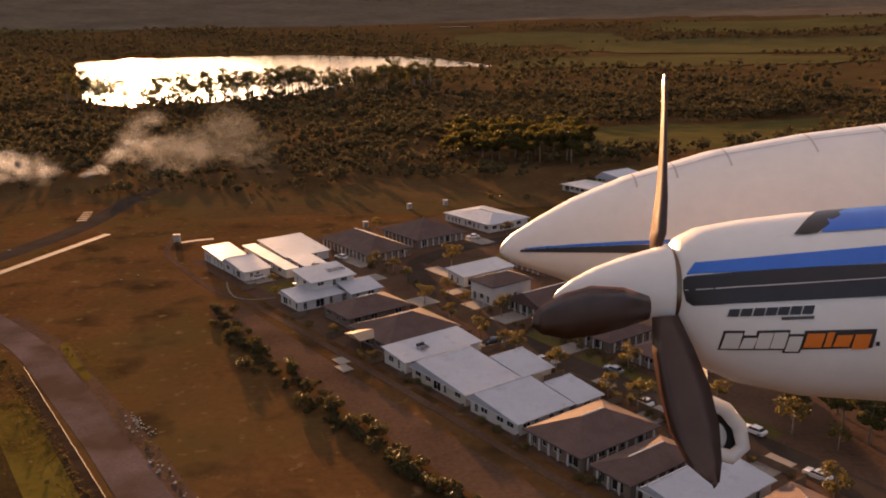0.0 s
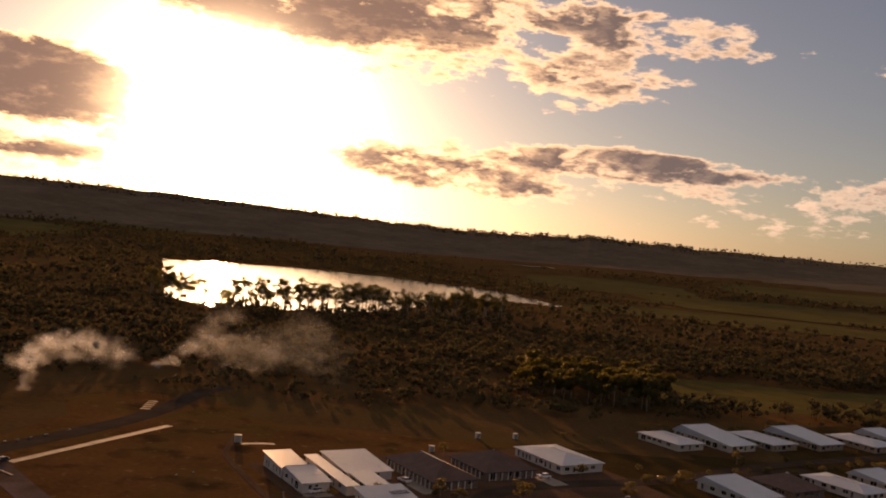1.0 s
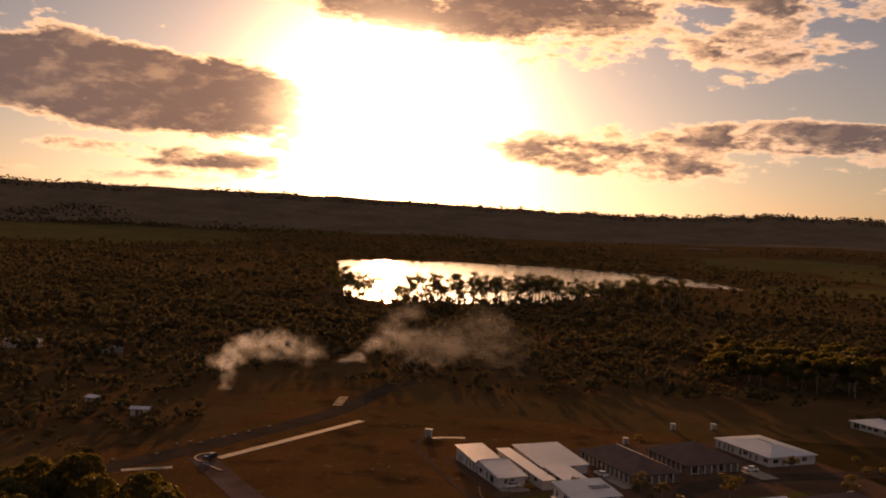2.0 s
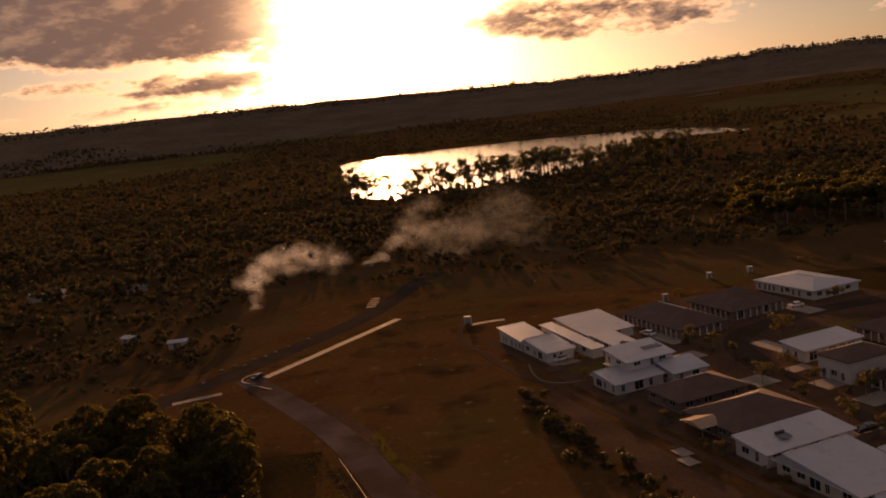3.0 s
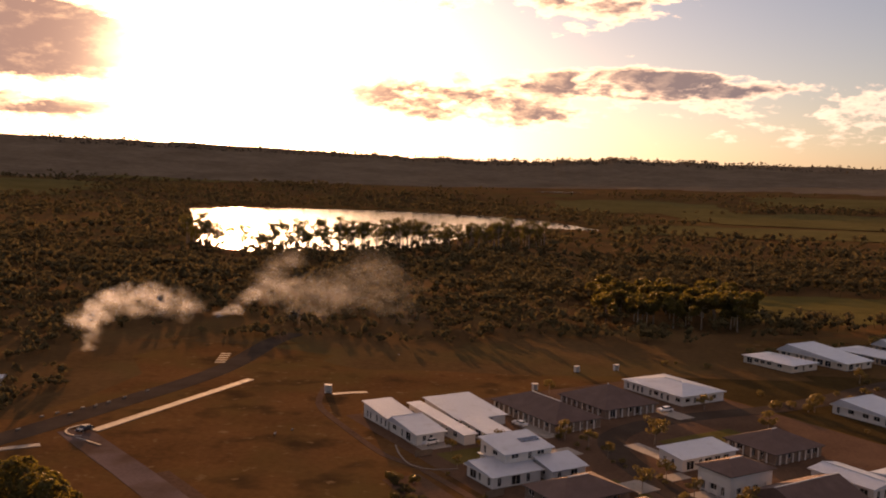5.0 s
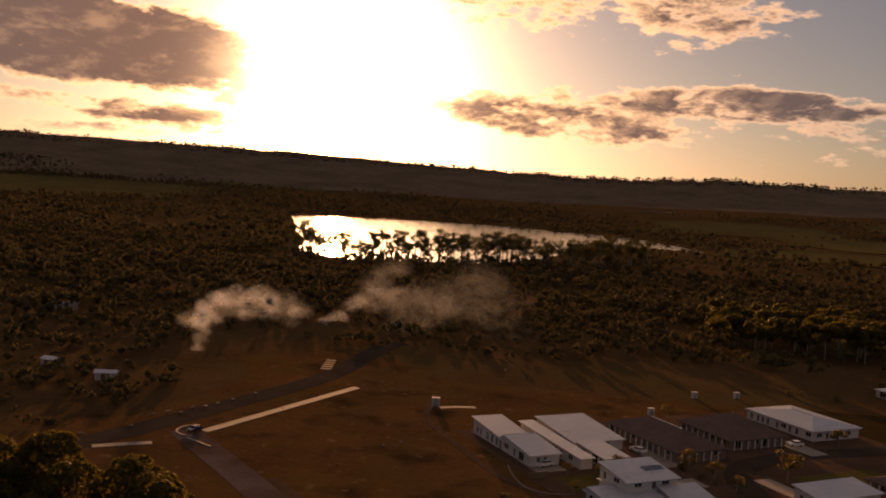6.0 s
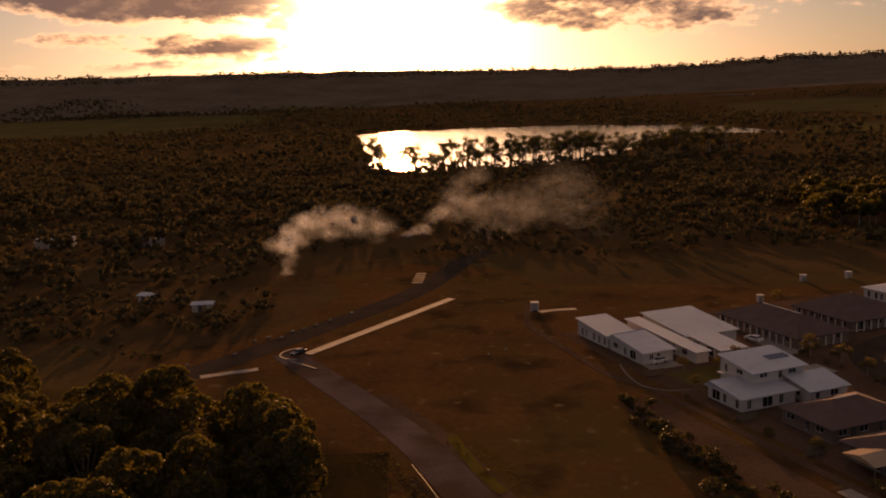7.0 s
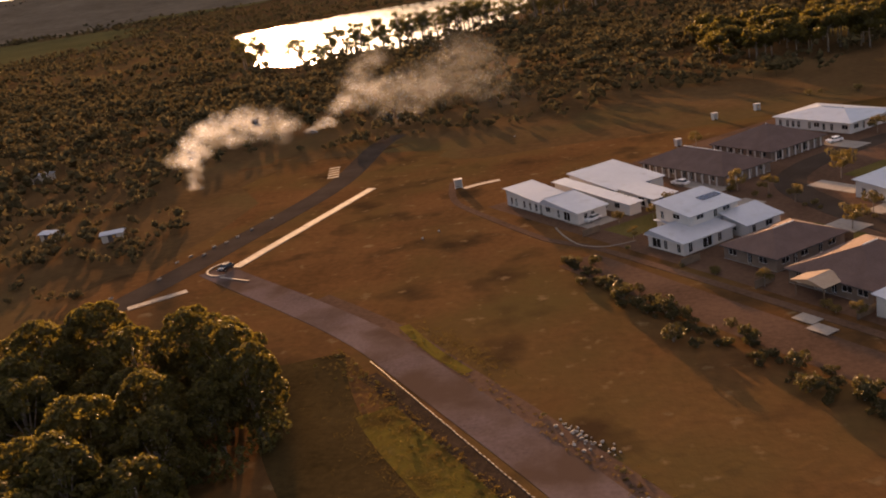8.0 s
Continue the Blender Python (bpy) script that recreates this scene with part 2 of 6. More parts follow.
ROOF_DARK = material("dark_roof_tile", (0.075, 0.048, 0.043), (0.15, 0.1, 0.09), 0.8, 0.3, 3.5, 0.05, per_object=0.1, spec=0.25)
ROOF_POLY = ribbed(material("tan_patio_sheet", (0.42, 0.3, 0.2), (0.55, 0.42, 0.3), 0.4, 0.6, 4.0, 0.0, translucent=0.3), 0.3, 0.03)
TRIM = material("pale_fascia", (0.55, 0.54, 0.52), (0.7, 0.69, 0.67), 0.5, 0.5, 6.0)
TRIM_DARK = material("dark_fascia", (0.05, 0.045, 0.045), (0.1, 0.09, 0.088), 0.5, 0.5, 6.0)
GLASS = material("window_glass", (0.012, 0.014, 0.018), (0.025, 0.028, 0.033), 0.06, 0.6, 2.0, spec=0.7)
SOLAR = material("solar_cells", (0.015, 0.02, 0.045), (0.03, 0.04, 0.075), 0.15, 0.8, 5.0, spec=0.6)
FENCE = material("timber_fence", (0.1, 0.07, 0.05), (0.2, 0.145, 0.1), 0.85, 0.6, 7.0, 0.01, per_object=0.1)
BARK = material("gum_bark", (0.14, 0.11, 0.085), (0.36, 0.31, 0.26), 0.9, 0.8, 5.0, 0.04)
LEAF = material("gum_leaf", (0.06, 0.056, 0.015), (0.13, 0.118, 0.03), 0.5, 0.25, 2.5, translucent=0.5, per_island=0.25)
# Yellower copy of the gum leaf, with the crowns' sunlit rims in its colour.
GUM_LEAF = material("sunlit_gum_leaf", (0.046, 0.041, 0.01), (0.15, 0.122, 0.025), 0.55, 0.25, 2.5, translucent=0.65, per_island=0.25)
# Base colour raised so that haze over the distant hills is painted in.
RIDGE = material("hazed_slopes", (0.1, 0.08, 0.058), (0.18, 0.145, 0.108), 0.95, 0.006, 0.035, 0.8, spec=0.0)
VERGE = material("olive_grass", (0.0875, 0.0675, 0.015), (0.1625, 0.1225, 0.0275), 0.97, 0.05, 0.5, 0.12, stain=((0.05, 0.03, 0.0125), 0.12, 0.5, 0.68), spec=0.0)
DITCH = material("dark_rubble", (0.021, 0.015, 0.0105), (0.0675, 0.0465, 0.0315), 0.97, 0.3, 2.0, 0.15, spec=0.0)
ROUGH = material("rough_grass", (0.028, 0.02, 0.0095), (0.07, 0.049, 0.021), 0.97, 0.08, 0.9, 0.2, spec=0.0)
BLADE = material("olive_blade", (0.085, 0.062, 0.016), (0.15, 0.105, 0.03), 0.7, 0.3, 2.0, translucent=0.7, per_island=0.3)
HEDGE_LEAF = material("shrub_leaf", (0.04, 0.036, 0.011), (0.095, 0.078, 0.021), 0.6, 0.4, 2.5, translucent=0.45, per_island=0.25)
# The gold of the low sun is put into this leaf colour.
LEAF_GOLD = material("golden_lit_leaf", (0.08, 0.065, 0.016), (0.19, 0.14, 0.04), 0.55, 0.6, 3.0, translucent=0.45, per_island=0.25)
# Lighter, browner leaf colour that stands in for haze over the woods.
WOOD_LEAF = material("far_leaf", (0.08, 0.066, 0.035), (0.125, 0.103, 0.053), 0.85, 0.012, 0.12, translucent=0.32, per_island=0.05, spec=0.0)
# Leaf colour lightened and greyed in place of haze.
RIDGE_LEAF = material("hazed_ridge_leaf", (0.085, 0.074, 0.06), (0.12, 0.104, 0.082), 0.8, 0.02, 0.3, translucent=0.6, per_island=0.12, spec=0.0)
ROCK = material("pale_rock", (0.2, 0.18, 0.165), (0.4, 0.37, 0.335), 0.85, 0.7, 4.0, 0.04, per_object=0.2)
RUBBER = material("rubber", (0.012, 0.012, 0.012), (0.03, 0.03, 0.03), 0.75, 2.0, 20.0)
STEEL = material("dull_steel", (0.35, 0.35, 0.36), (0.5, 0.5, 0.5), 0.35, 2.0, 20.0, metal=1.0)
CAR_WHITE = material("white_car_paint", (0.74, 0.74, 0.74), (0.8, 0.8, 0.8), 0.15, 0.5, 4.0)
CAR_GREY = material("silver_car_paint", (0.3, 0.31, 0.33), (0.4, 0.41, 0.43), 0.2, 0.5, 4.0, metal=0.6)
CAR_DARK = material("dark_car_paint", (0.02, 0.022, 0.03), (0.04, 0.042, 0.05), 0.12, 0.5, 4.0)
LENS = material("lamp_lens", (0.6, 0.58, 0.52), (0.75, 0.72, 0.66), 0.1, 2.0, 9.0)


def water_material():
    m = material("lake_water", (0.012, 0.016, 0.018), (0.02, 0.026, 0.027), 0.12, 0.01, 0.1)
    nt = m.node_tree
    N, L = nt.nodes.new, nt.links.new
    tex, n, bp = N("ShaderNodeTexCoord"), N("ShaderNodeTexNoise"), N("ShaderNodeBump")
    n.inputs["Scale"].default_value, n.inputs["Detail"].default_value = 0.35, 4
    L(tex.outputs["Object"], n.inputs[0])
    bp.inputs["Strength"].default_value, bp.inputs["Distance"].default_value = 0.5, 0.05
    L(n.outputs[0], bp.inputs["Height"])
    L(bp.outputs[0], nt.nodes["Principled BSDF"].inputs["Normal"])
    return m


WATER = water_material()


# ---- mesh tools ----
class Build:
    """Gathers corners and faces for one mesh."""

    def __init__(self):
        self.v, self.f = [], []

    def add(self, verts, faces):
        k = len(self.v)
        self.v += [tuple(p) for p in verts]
        self.f += [tuple(i + k for i in f) for f in faces]
        return self

    def box(self, x0, x1, y0, y1, z0, z1):
        p = [(x, y, z) for z in (z0, z1) for x, y in ((x0, y0), (x1, y0), (x1, y1), (x0, y1))]
        return self.add(p, [(3, 2, 1, 0), (4, 5, 6, 7), (0, 1, 5, 4), (1, 2, 6, 5), (2, 3, 7, 6), (3, 0, 4, 7)])

    def prism(self, outline, z0, z1):
        n = len(outline)
        p = [(x, y, z0) for x, y in outline] + [(x, y, z1) for x, y in outline]
        return self.add(p, [tuple(range(n - 1, -1, -1)), tuple(range(n, 2 * n))] + [(i, (i + 1) % n, n + (i + 1) % n, n + i) for i in range(n)])

    def tube(self, points, radii, sides=7, close=True):
        pts = [Vector(p) for p in points]
        rings = []
        for i, p in enumerate(pts):
            d = (pts[min(i + 1, len(pts) - 1)] - pts[max(i - 1, 0)]).normalized()
            a = d.orthogonal().normalized() if abs(d.z) > 0.95 else d.cross(Vector((0, 0, 1))).normalized()
            b = d.cross(a)
            rings.append([p + radii[i] * (math.cos(t) * a + math.sin(t) * b) for t in (2 * math.pi * k / sides for k in range(sides))])
        verts = [q for r in rings for q in r]
        faces = [(i * sides + k, i * sides + (k + 1) % sides, (i + 1) * sides + (k + 1) % sides, (i + 1) * sides + k) for i in range(len(rings) - 1) for k in range(sides)]
        if close:
            faces += [tuple(range(sides - 1, -1, -1)), tuple(range((len(rings) - 1) * sides, len(rings) * sides))]
        return self.add(verts, faces)

    def lathe(self, profile, axis="x", sides=16):
        """profile: (distance along the axis, radius)."""
        verts, faces = [], []
        for d, r in profile:
            for k in range(sides):
                c, s = r * math.cos(2 * math.pi * k / sides), r * math.sin(2 * math.pi * k / sides)
                verts.append((d, c, s) if axis == "x" else (c, d, s) if axis == "y" else (c, s, d))
        n = len(profile)
        for i in range(n - 1):
            for k in range(sides):
                faces.append((i * sides + k, i * sides + (k + 1) % sides, (i + 1) * sides + (k + 1) % sides, (i + 1) * sides + k))
        faces += [tuple(range(sides)), tuple(range((n - 1) * sides, n * sides))]
        return self.add(verts, faces)

    def mesh(self, name, mat, smooth=False):
        me = bpy.data.meshes.new(name)
        me.from_pydata(self.v, [], self.f)
        me.materials.append(mat)
        bm = bmesh.new()
        bm.from_mesh(me)
        bmesh.ops.recalc_face_normals(bm, faces=bm.faces)
        bm.to_mesh(me)
        bm.free()
        if smooth:
            me.polygons.foreach_set("use_smooth", [True] * len(me.polygons))
        return me


def raw_mesh(name, verts, faces, mat, smooth=False):
    me = bpy.data.meshes.new(name)
    me.from_pydata(verts, [], faces)
    me.materials.append(mat)
    if smooth:
        me.polygons.foreach_set("use_smooth", [True] * len(me.polygons))
    return me


def part(name, data, mat, parent, label="", at=None, smooth=False):
    """Links a Build or a mesh as one part under a thing or a part."""
    me = data.mesh(name, mat, smooth) if isinstance(data, Build) else data
    ob = new(name, me)
    ob.parent = parent
    if at is not None:
        ob.matrix_local = at
    return tagged(ob, label)


def thing(name, m, label, category, group="", kind=""):
    ob = new(name)
    ob.matrix_world = m
    ob.empty_display_size = 0.3
    return tagged(ob, label, category, group, kind)


def solid(name, data, mat, label, category, kind="", group="", m=None, smooth=False):
    ob = new(name, data.mesh(name, mat, smooth) if isinstance(data, Build) else data)
    if m is not None:
        ob.matrix_world = m
    return tagged(ob, label, category, group, kind)


# ---- ground ----
LAKE_Z = -12.0
LAKE = [(-775, 1692), (-700, 1800), (-600, 1862), (-390, 1895), (-206, 1800), (-112, 1750), (-35, 1600), (28, 1430), (20, 1396), (-60, 1420), (-125, 1340), (-150, 1180), (-165, 1050), (-205, 905), (-260, 868), (-330, 822), (-372, 850), (-410, 880), (-470, 1050), (-560, 1220), (-660, 1450)]
POND_Z = 27.5
POND = [(-142, 2800), (-100, 2880), (-20, 2935), (30, 2900), (36, 2810), (-10, 2765), (-80, 2750)]
SKYLINE = [(-60, 1.2), (-18, 1.15), (-10, 1.25), (-4, 1.36), (-2.4, 1.42), (-1, 1.3), (2, 1.16), (5, 1.08), (10, 1.2), (14, 1.32), (20, 1.45), (27, 1.62), (34, 1.7), (38, 1.66), (45, 1.75), (70, 1.5)]


def smooth_step(a, b, v):
    t = np.clip((v - a) / (b - a), 0, 1)
    return t * t * (3 - 2 * t)


def inside_distance(x, y, loop):
    """Distance to the loop's edge, positive inside."""
    x, y = np.asarray(x, float), np.asarray(y, float)
    far, odd = np.full(x.shape, 1e9), np.zeros(x.shape, bool)
    for (ax, ay), (bx, by) in zip(loop, loop[1:] + loop[:1]):
        t = np.clip(((x - ax) * (bx - ax) + (y - ay) * (by - ay)) / ((bx - ax) ** 2 + (by - ay) ** 2), 0, 1)
        far = np.minimum(far, np.hypot(x - ax - t * (bx - ax), y - ay - t * (by - ay)))
        odd ^= ((ay > y) != (by > y)) & (x < (bx - ax) * (y - ay) / (by - ay + 1e-9) + ax)
    return np.where(odd, far, -far)


def ground_height(x, y):
    x, y = np.asarray(x, float), np.asarray(y, float)
    r, az = np.hypot(x, y), np.degrees(np.arctan2(-x, y))
    low = -11.0 * smooth_step(330, 800, np.maximum(y - 0.25 * np.maximum(x, 0), np.abs(x) - 250))
    wave = np.sin(x / 83.0 + 1.3) * np.sin(y / 71.0) + 0.6 * np.sin(x / 37.0 + y / 45.0)
    low = low + 0.7 * wave * smooth_step(420, 900, r)
    crest = 66 + 4250 * np.tan(np.radians(np.interp(az, [p[0] for p in SKYLINE], [p[1] for p in SKYLINE])))
    crest = crest + 5 * np.sin(az * 2.9) * np.sin(az * 1.3 + 0.7) + 2.5 * np.sin(az * 9.1)
    rise = np.clip((r - 3100) / 1150, 0, 1) ** 1.1
    valley = 41 * smooth_step(1950, 2950, r)
    rise_near = smooth_step(2700, 3500, r) * np.clip((9 - az) / 22, 0, 1) * np.clip((az + 40) / 15, 0, 1)
    hills = np.where(y > -400, crest, 60.0)
    z = low + valley + (hills - 30) * np.maximum(rise, 0.3 * rise_near) - 25 * smooth_step(4400, 4800, r)
    for loop, level in ((LAKE, LAKE_Z), (POND, POND_Z)):
        d = inside_distance(x, y, loop)
        z = np.where(d > -30, np.minimum(z, level + 0.7 + np.clip(-d, 0, 30) * 0.03), z)
        z = np.where(d > 0, level - np.minimum(0.4 + d * 0.1, 3.0), z)
    return z


def spaced(*runs):
    out = []
    for a, b, step in runs:
        out += list(np.arange(a, b, step))
    return np.array(out + [runs[-1][1]])


def draped(name, xs, ys, lift, mat):
    gx, gy = np.meshgrid(xs, ys)
    gz = ground_height(gx, gy) + lift
    n = len(xs)
    verts = np.stack([gx, gy, gz], -1).reshape(-1, 3).tolist()
    faces = [(j * n + i, j * n + i + 1, (j + 1) * n + i + 1, (j + 1) * n + i) for j in range(len(ys) - 1) for i in range(n - 1)]
    return raw_mesh(name, verts, faces, mat, True)


ground = solid("ground", draped("ground", spaced((-4800, -1000, 95), (-1000, -300, 12), (-300, 300, 10), (300, 700, 20), (700, 4800, 95)),
                       spaced((-4800, -200, 150), (-200, 700, 10), (700, 1950, 13), (1950, 4800, 60)), 0, GROUND),
      GROUND, "dry brown and olive paddocks running out to low hills", "ground", "structure")
# Leaf litter lies where the woods stand; the far slopes take a colour lightened for haze.
ground.data.materials.append(LITTER)
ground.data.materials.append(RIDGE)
mid = np.empty(len(ground.data.polygons) * 3)
ground.data.polygons.foreach_get("center", mid)
mx, my = mid[0::3], mid[1::3]
es, ew = 0.624 * (mx + 72.5) - 0.781 * (my - 207.1), 0.781 * (mx + 72.5) + 0.624 * (my - 207.1)
wooded = ((my > 326 + 9 * np.sin(mx / 11.0)) | ((mx < -184 + 5 * np.sin(my / 13.0)) & (my > 170))) & ~((es > -62) & (es < 232) & (ew > -40) & (ew < 318)) & (np.hypot(mx, my) < 3080)
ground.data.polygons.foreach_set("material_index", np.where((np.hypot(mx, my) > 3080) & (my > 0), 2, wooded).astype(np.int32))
for nm, loop, level, text in (("lake", LAKE, LAKE_Z, "wide still lake shining with the low sun"), ("pond", POND, POND_Z, "narrow bright pond far across the valley")):
    solid(nm, raw_mesh(nm, [(x, y, level) for x, y in loop], [tuple(range(len(loop)))][::-1], WATER), WATER, text, "water", "structure")


def patch(name, cx, cy, rx, ry, turn, mat, label, lift=0.12, rings=5, sides=26, seed=1):
    """A field with a wavering edge, laid on the ground."""
    rng = random.Random(seed)
    wob = [1 + rng.uniform(-0.16, 0.16) for _ in range(sides)]
    verts, faces = [(cx, cy)], []
    c, s = math.cos(radians(turn)), math.sin(radians(turn))
    for k in range(1, rings + 1):
        for i in range(sides):
            a = 2 * math.pi * i / sides
            px = math.copysign(abs(math.cos(a)) ** 0.6, math.cos(a)) * rx * wob[i] * k / rings
            py = math.copysign(abs(math.sin(a)) ** 0.6, math.sin(a)) * ry * wob[i] * k / rings
            verts.append((cx + c * px - s * py, cy + s * px + c * py))
    for i in range(sides):
        faces.append((0, 1 + i, 1 + (i + 1) % sides))
    for k in range(rings - 1):
        for i in range(sides):
            faces.append((1 + k * sides + i, 1 + (k + 1) * sides + i, 1 + (k + 1) * sides + (i + 1) % sides, 1 + k * sides + (i + 1) % sides))
    xy = np.array(verts)
    z = ground_height(xy[:, 0], xy[:, 1]) + lift
    return solid(name, raw_mesh(name, np.c_[xy, z].tolist(), faces, mat, True), mat, label, "field", "structure")


FIELDS = [(126, 532, 88, 66, 10), (250, 600, 80, 30, 15), (330, 1480, 280, 165, 4), (640, 1960, 420, 240, -4), (160, 2300, 240, 190, 3), (850, 2560, 380, 200, 0), (-1640, 1900, 480, 300, 40), (-1300, 2700, 260, 160, 10), (-2500, 1900, 300, 90, 0)]
for n, (cx, cy, rx, ry, turn) in enumerate(FIELDS):
    patch("meadow", cx, cy, rx, ry, turn, LAWN if n < 2 else MEADOW, "open green pasture between dark woods" if n < 2 else "pale grassy meadow beyond the woods", 1.2 if n > 1 else 0.15, seed=n)


def ribbon(points, width, z0, z1, close_step=4.0):
    """A flat strip along a line, as a Build with thickness."""
    pts = [Vector((x, y, 0)) for x, y in points]
    fine = []
    for i in range(len(pts) - 1):
        p0, p1, p2, p3 = pts[max(i - 1, 0)], pts[i], pts[i + 1], pts[min(i + 2, len(pts) - 1)]
        n = max(2, int((p2 - p1).length / close_step))
        for k in range(n):
            t = k / n
            fine.append(0.5 * ((2 * p1) + (p2 - p0) * t + (2 * p0 - 5 * p1 + 4 * p2 - p3) * t * t + (3 * p1 - p0 - 3 * p2 + p3) * t ** 3))
    fine.append(pts[-1])
    left, right = [], []
    for i, p in enumerate(fine):
        d = (fine[min(i + 1, len(fine) - 1)] - fine[max(i - 1, 0)]).normalized()
        side = Vector((-d.y, d.x, 0)) * width / 2
        left.append(p + side), right.append(p - side)
    b = Build()
    n = len(fine)
    verts = [(p.x, p.y, z) for z in (z0, z1) for row in (left, right) for p in row]
    faces = []
    for i in range(n - 1):
        faces += [(2 * n + i, 2 * n + i + 1, 3 * n + i + 1, 3 * n + i), (i, i + 1, 2 * n + i + 1, 2 * n + i), (n + i, n + i + 1, 3 * n + i + 1, 3 * n + i)]
    return b.add(verts, faces)


for cx, cy, rx, ry, turn in ((-212, 258, 46, 72, 8), (-25, 335, 105, 38, 8)):
    patch("scrub_ground", cx, cy, rx, ry, turn, LITTER, "dark rough scrub ground at the edge of the woods", 0.014, seed=40 + int(rx))

ROAD_LINE = [(-150, 204), (-138, 193), (-119, 176), (-99.5, 157), (-83.5, 137), (-66.2, 115), (-51.8, 95.5), (-20, 52), (30, -14), (80, -80)]
solid("road_shoulder", ribbon([(x + 1.2, y + 1.0) for x, y in ROAD_LINE[2:]], 10.4, -0.2, 0.03), BARE, "bare dirt shoulder along the gravel road", "shoulder", "structure")
solid("gravel_road", ribbon(ROAD_LINE, 7.5, -0.2, 0.05), GRAVEL, "wide unsealed gravel road with wheel-worn strips", "road", "structure")


def beside_road(rows):
    """Points by distance along the straight part of the gravel road and off to its far side."""
    return [(0.8 * n + 0.6 * s, 0.6 * n - 0.8 * s) for s, n in rows]


solid("ditch_bank", ribbon(beside_road([(-172, 8.6), (-160, 9.2), (-140, 9.4), (-120, 9.2), (-100, 9.0), (-70, 9.0)]), 3.0, -0.2, 0.026), DITCH, "dark rubble bank along the gravel road", "bank", "structure")
solid("olive_strip", ribbon(beside_road([(-160, 5.6), (-150, 4.6), (-130, 4.2), (-100, 4.0), (-60, 4.0)]), 7.6, -0.2, 0.022), VERGE, "strip of olive grass beside the road bank", "grass", "structure")
solid("rough_strip", ribbon(beside_road([(-186, 2), (-170, -3), (-150, -6), (-120, -7), (-80, -7)]), 15.0, -0.2, 0.016), ROUGH, "dark rough grass between the gums and the road", "grass", "structure")
solid("grass_tongue", ribbon(beside_road([(-186, 21.4), (-178, 20.7), (-170, 20.4), (-161, 20.8)]), 2.0, -0.2, 0.06), VERGE, "tongue of olive grass at the road edge", "grass", "structure")
MAIN_ROAD = [(-137.5, 348), (-140.5, 328), (-141, 275), (-153, 225), (-164, 187), (-188, 120), (-218, 40), (-243, -60)]
solid("main_road", ribbon(MAIN_ROAD, 8.5, -0.2, 0.04), ASPHALT, "dark sealed road running behind the entrance wall", "road", "structure")

# ---- housing estate frame: s runs along the field boundary, w away from it ----
EST = Matrix.Translation((-72.5, 207.1, 0)) @ Matrix.Rotation(math.atan2(-0.781, 0.624), 4, "Z")


def est(s, w, z=0.0):
    return EST @ Vector((s, w, z))


def est_line(rows):
    return [tuple(est(s, w).xy) for s, w in rows]


STREET = [(200, 34), (160, 36), (120, 36.5), (90, 37), (60, 40), (36, 46), (20, 54), (13, 68), (12, 90), (16, 120), (18, 160), (20, 200)]
solid("street", ribbon(est_line(STREET), 7.0, -0.2, 0.05), ASPHALT, "narrow asphalt street winding between the houses", "road", "structure")
CROSS_STREET = [(16, 120), (14, 150), (10, 200), (12, 300)]
solid("side_street", ribbon(est_line(CROSS_STREET), 6.0, -0.2, 0.045), ASPHALT, "asphalt side street running between the far houses", "road", "structure")
solid("footpath", ribbon(est_line([(-62, 12), (-52, 6), (-40, 1), (-20, -1), (5, -2.2), (16, 0.5), (40, 1.2), (80, 1.4), (130, 1.0), (190, 1.0)]), 1.9, -0.1, 0.06), BARE, "worn earth path along the backs of the houses", "path", "structure")
solid("back_paddock_strip", ribbon(est_line([(20, -6), (60, -7), (110, -8), (190, -8)]), 9.0, -0.2, 0.02), BARE, "bare brown strip of ground beside the path", "ground", "structure")
solid("estate_yards", ribbon(est_line([(-40, 212), (60, 212), (200, 212)]), 190.0, -0.3, 0.01, 40), ROUGH, "dull grassy yards among the far houses", "ground", "structure")
solid("estate_ground", ribbon(est_line([(-30, 60), (60, 60), (200, 60)]), 112.0, -0.3, 0.012, 40), BARE, "dark dry yards and verges among the houses", "ground", "structure")


# ---- houses ----
def wall_shell(length, z0, z1, th, holes):
    """One upright wall from 0 to length, with rectangular holes right through it."""
    xs = sorted({0.0, length, *(v for h in holes for v in h[:2])})
    zs = sorted({z0, z1, *(v for h in holes for v in h[2:4])})
    full = {(i, k) for i in range(len(xs) - 1) for k in range(len(zs) - 1)
            if not any(h[0] - 1e-6 <= xs[i] and xs[i + 1] <= h[1] + 1e-6 and h[2] - 1e-6 <= zs[k] and zs[k + 1] <= h[3] + 1e-6 for h in holes)}
    verts, faces, index = [], [], {}

    def vert(i, k, j):
        if (i, k, j) not in index:
            index[i, k, j] = len(verts)
            verts.append((xs[i], j * th, zs[k]))
        return index[i, k, j]

    for i, k in full:
        faces += [(vert(i, k, 0), vert(i + 1, k, 0), vert(i + 1, k + 1, 0), vert(i, k + 1, 0)), (vert(i, k, 1), vert(i, k + 1, 1), vert(i + 1, k + 1, 1), vert(i + 1, k, 1))]
        for (ni, nk), (p, q) in (((i - 1, k), ((i, k), (i, k + 1))), ((i + 1, k), ((i + 1, k), (i + 1, k + 1))), ((i, k - 1), ((i, k), (i + 1, k))), ((i, k + 1), ((i, k + 1), (i + 1, k + 1)))):
            if (ni, nk) not in full:
                faces.append((vert(*p, 0), vert(*q, 0), vert(*q, 1), vert(*p, 1)))
    return Build().add(verts, faces)


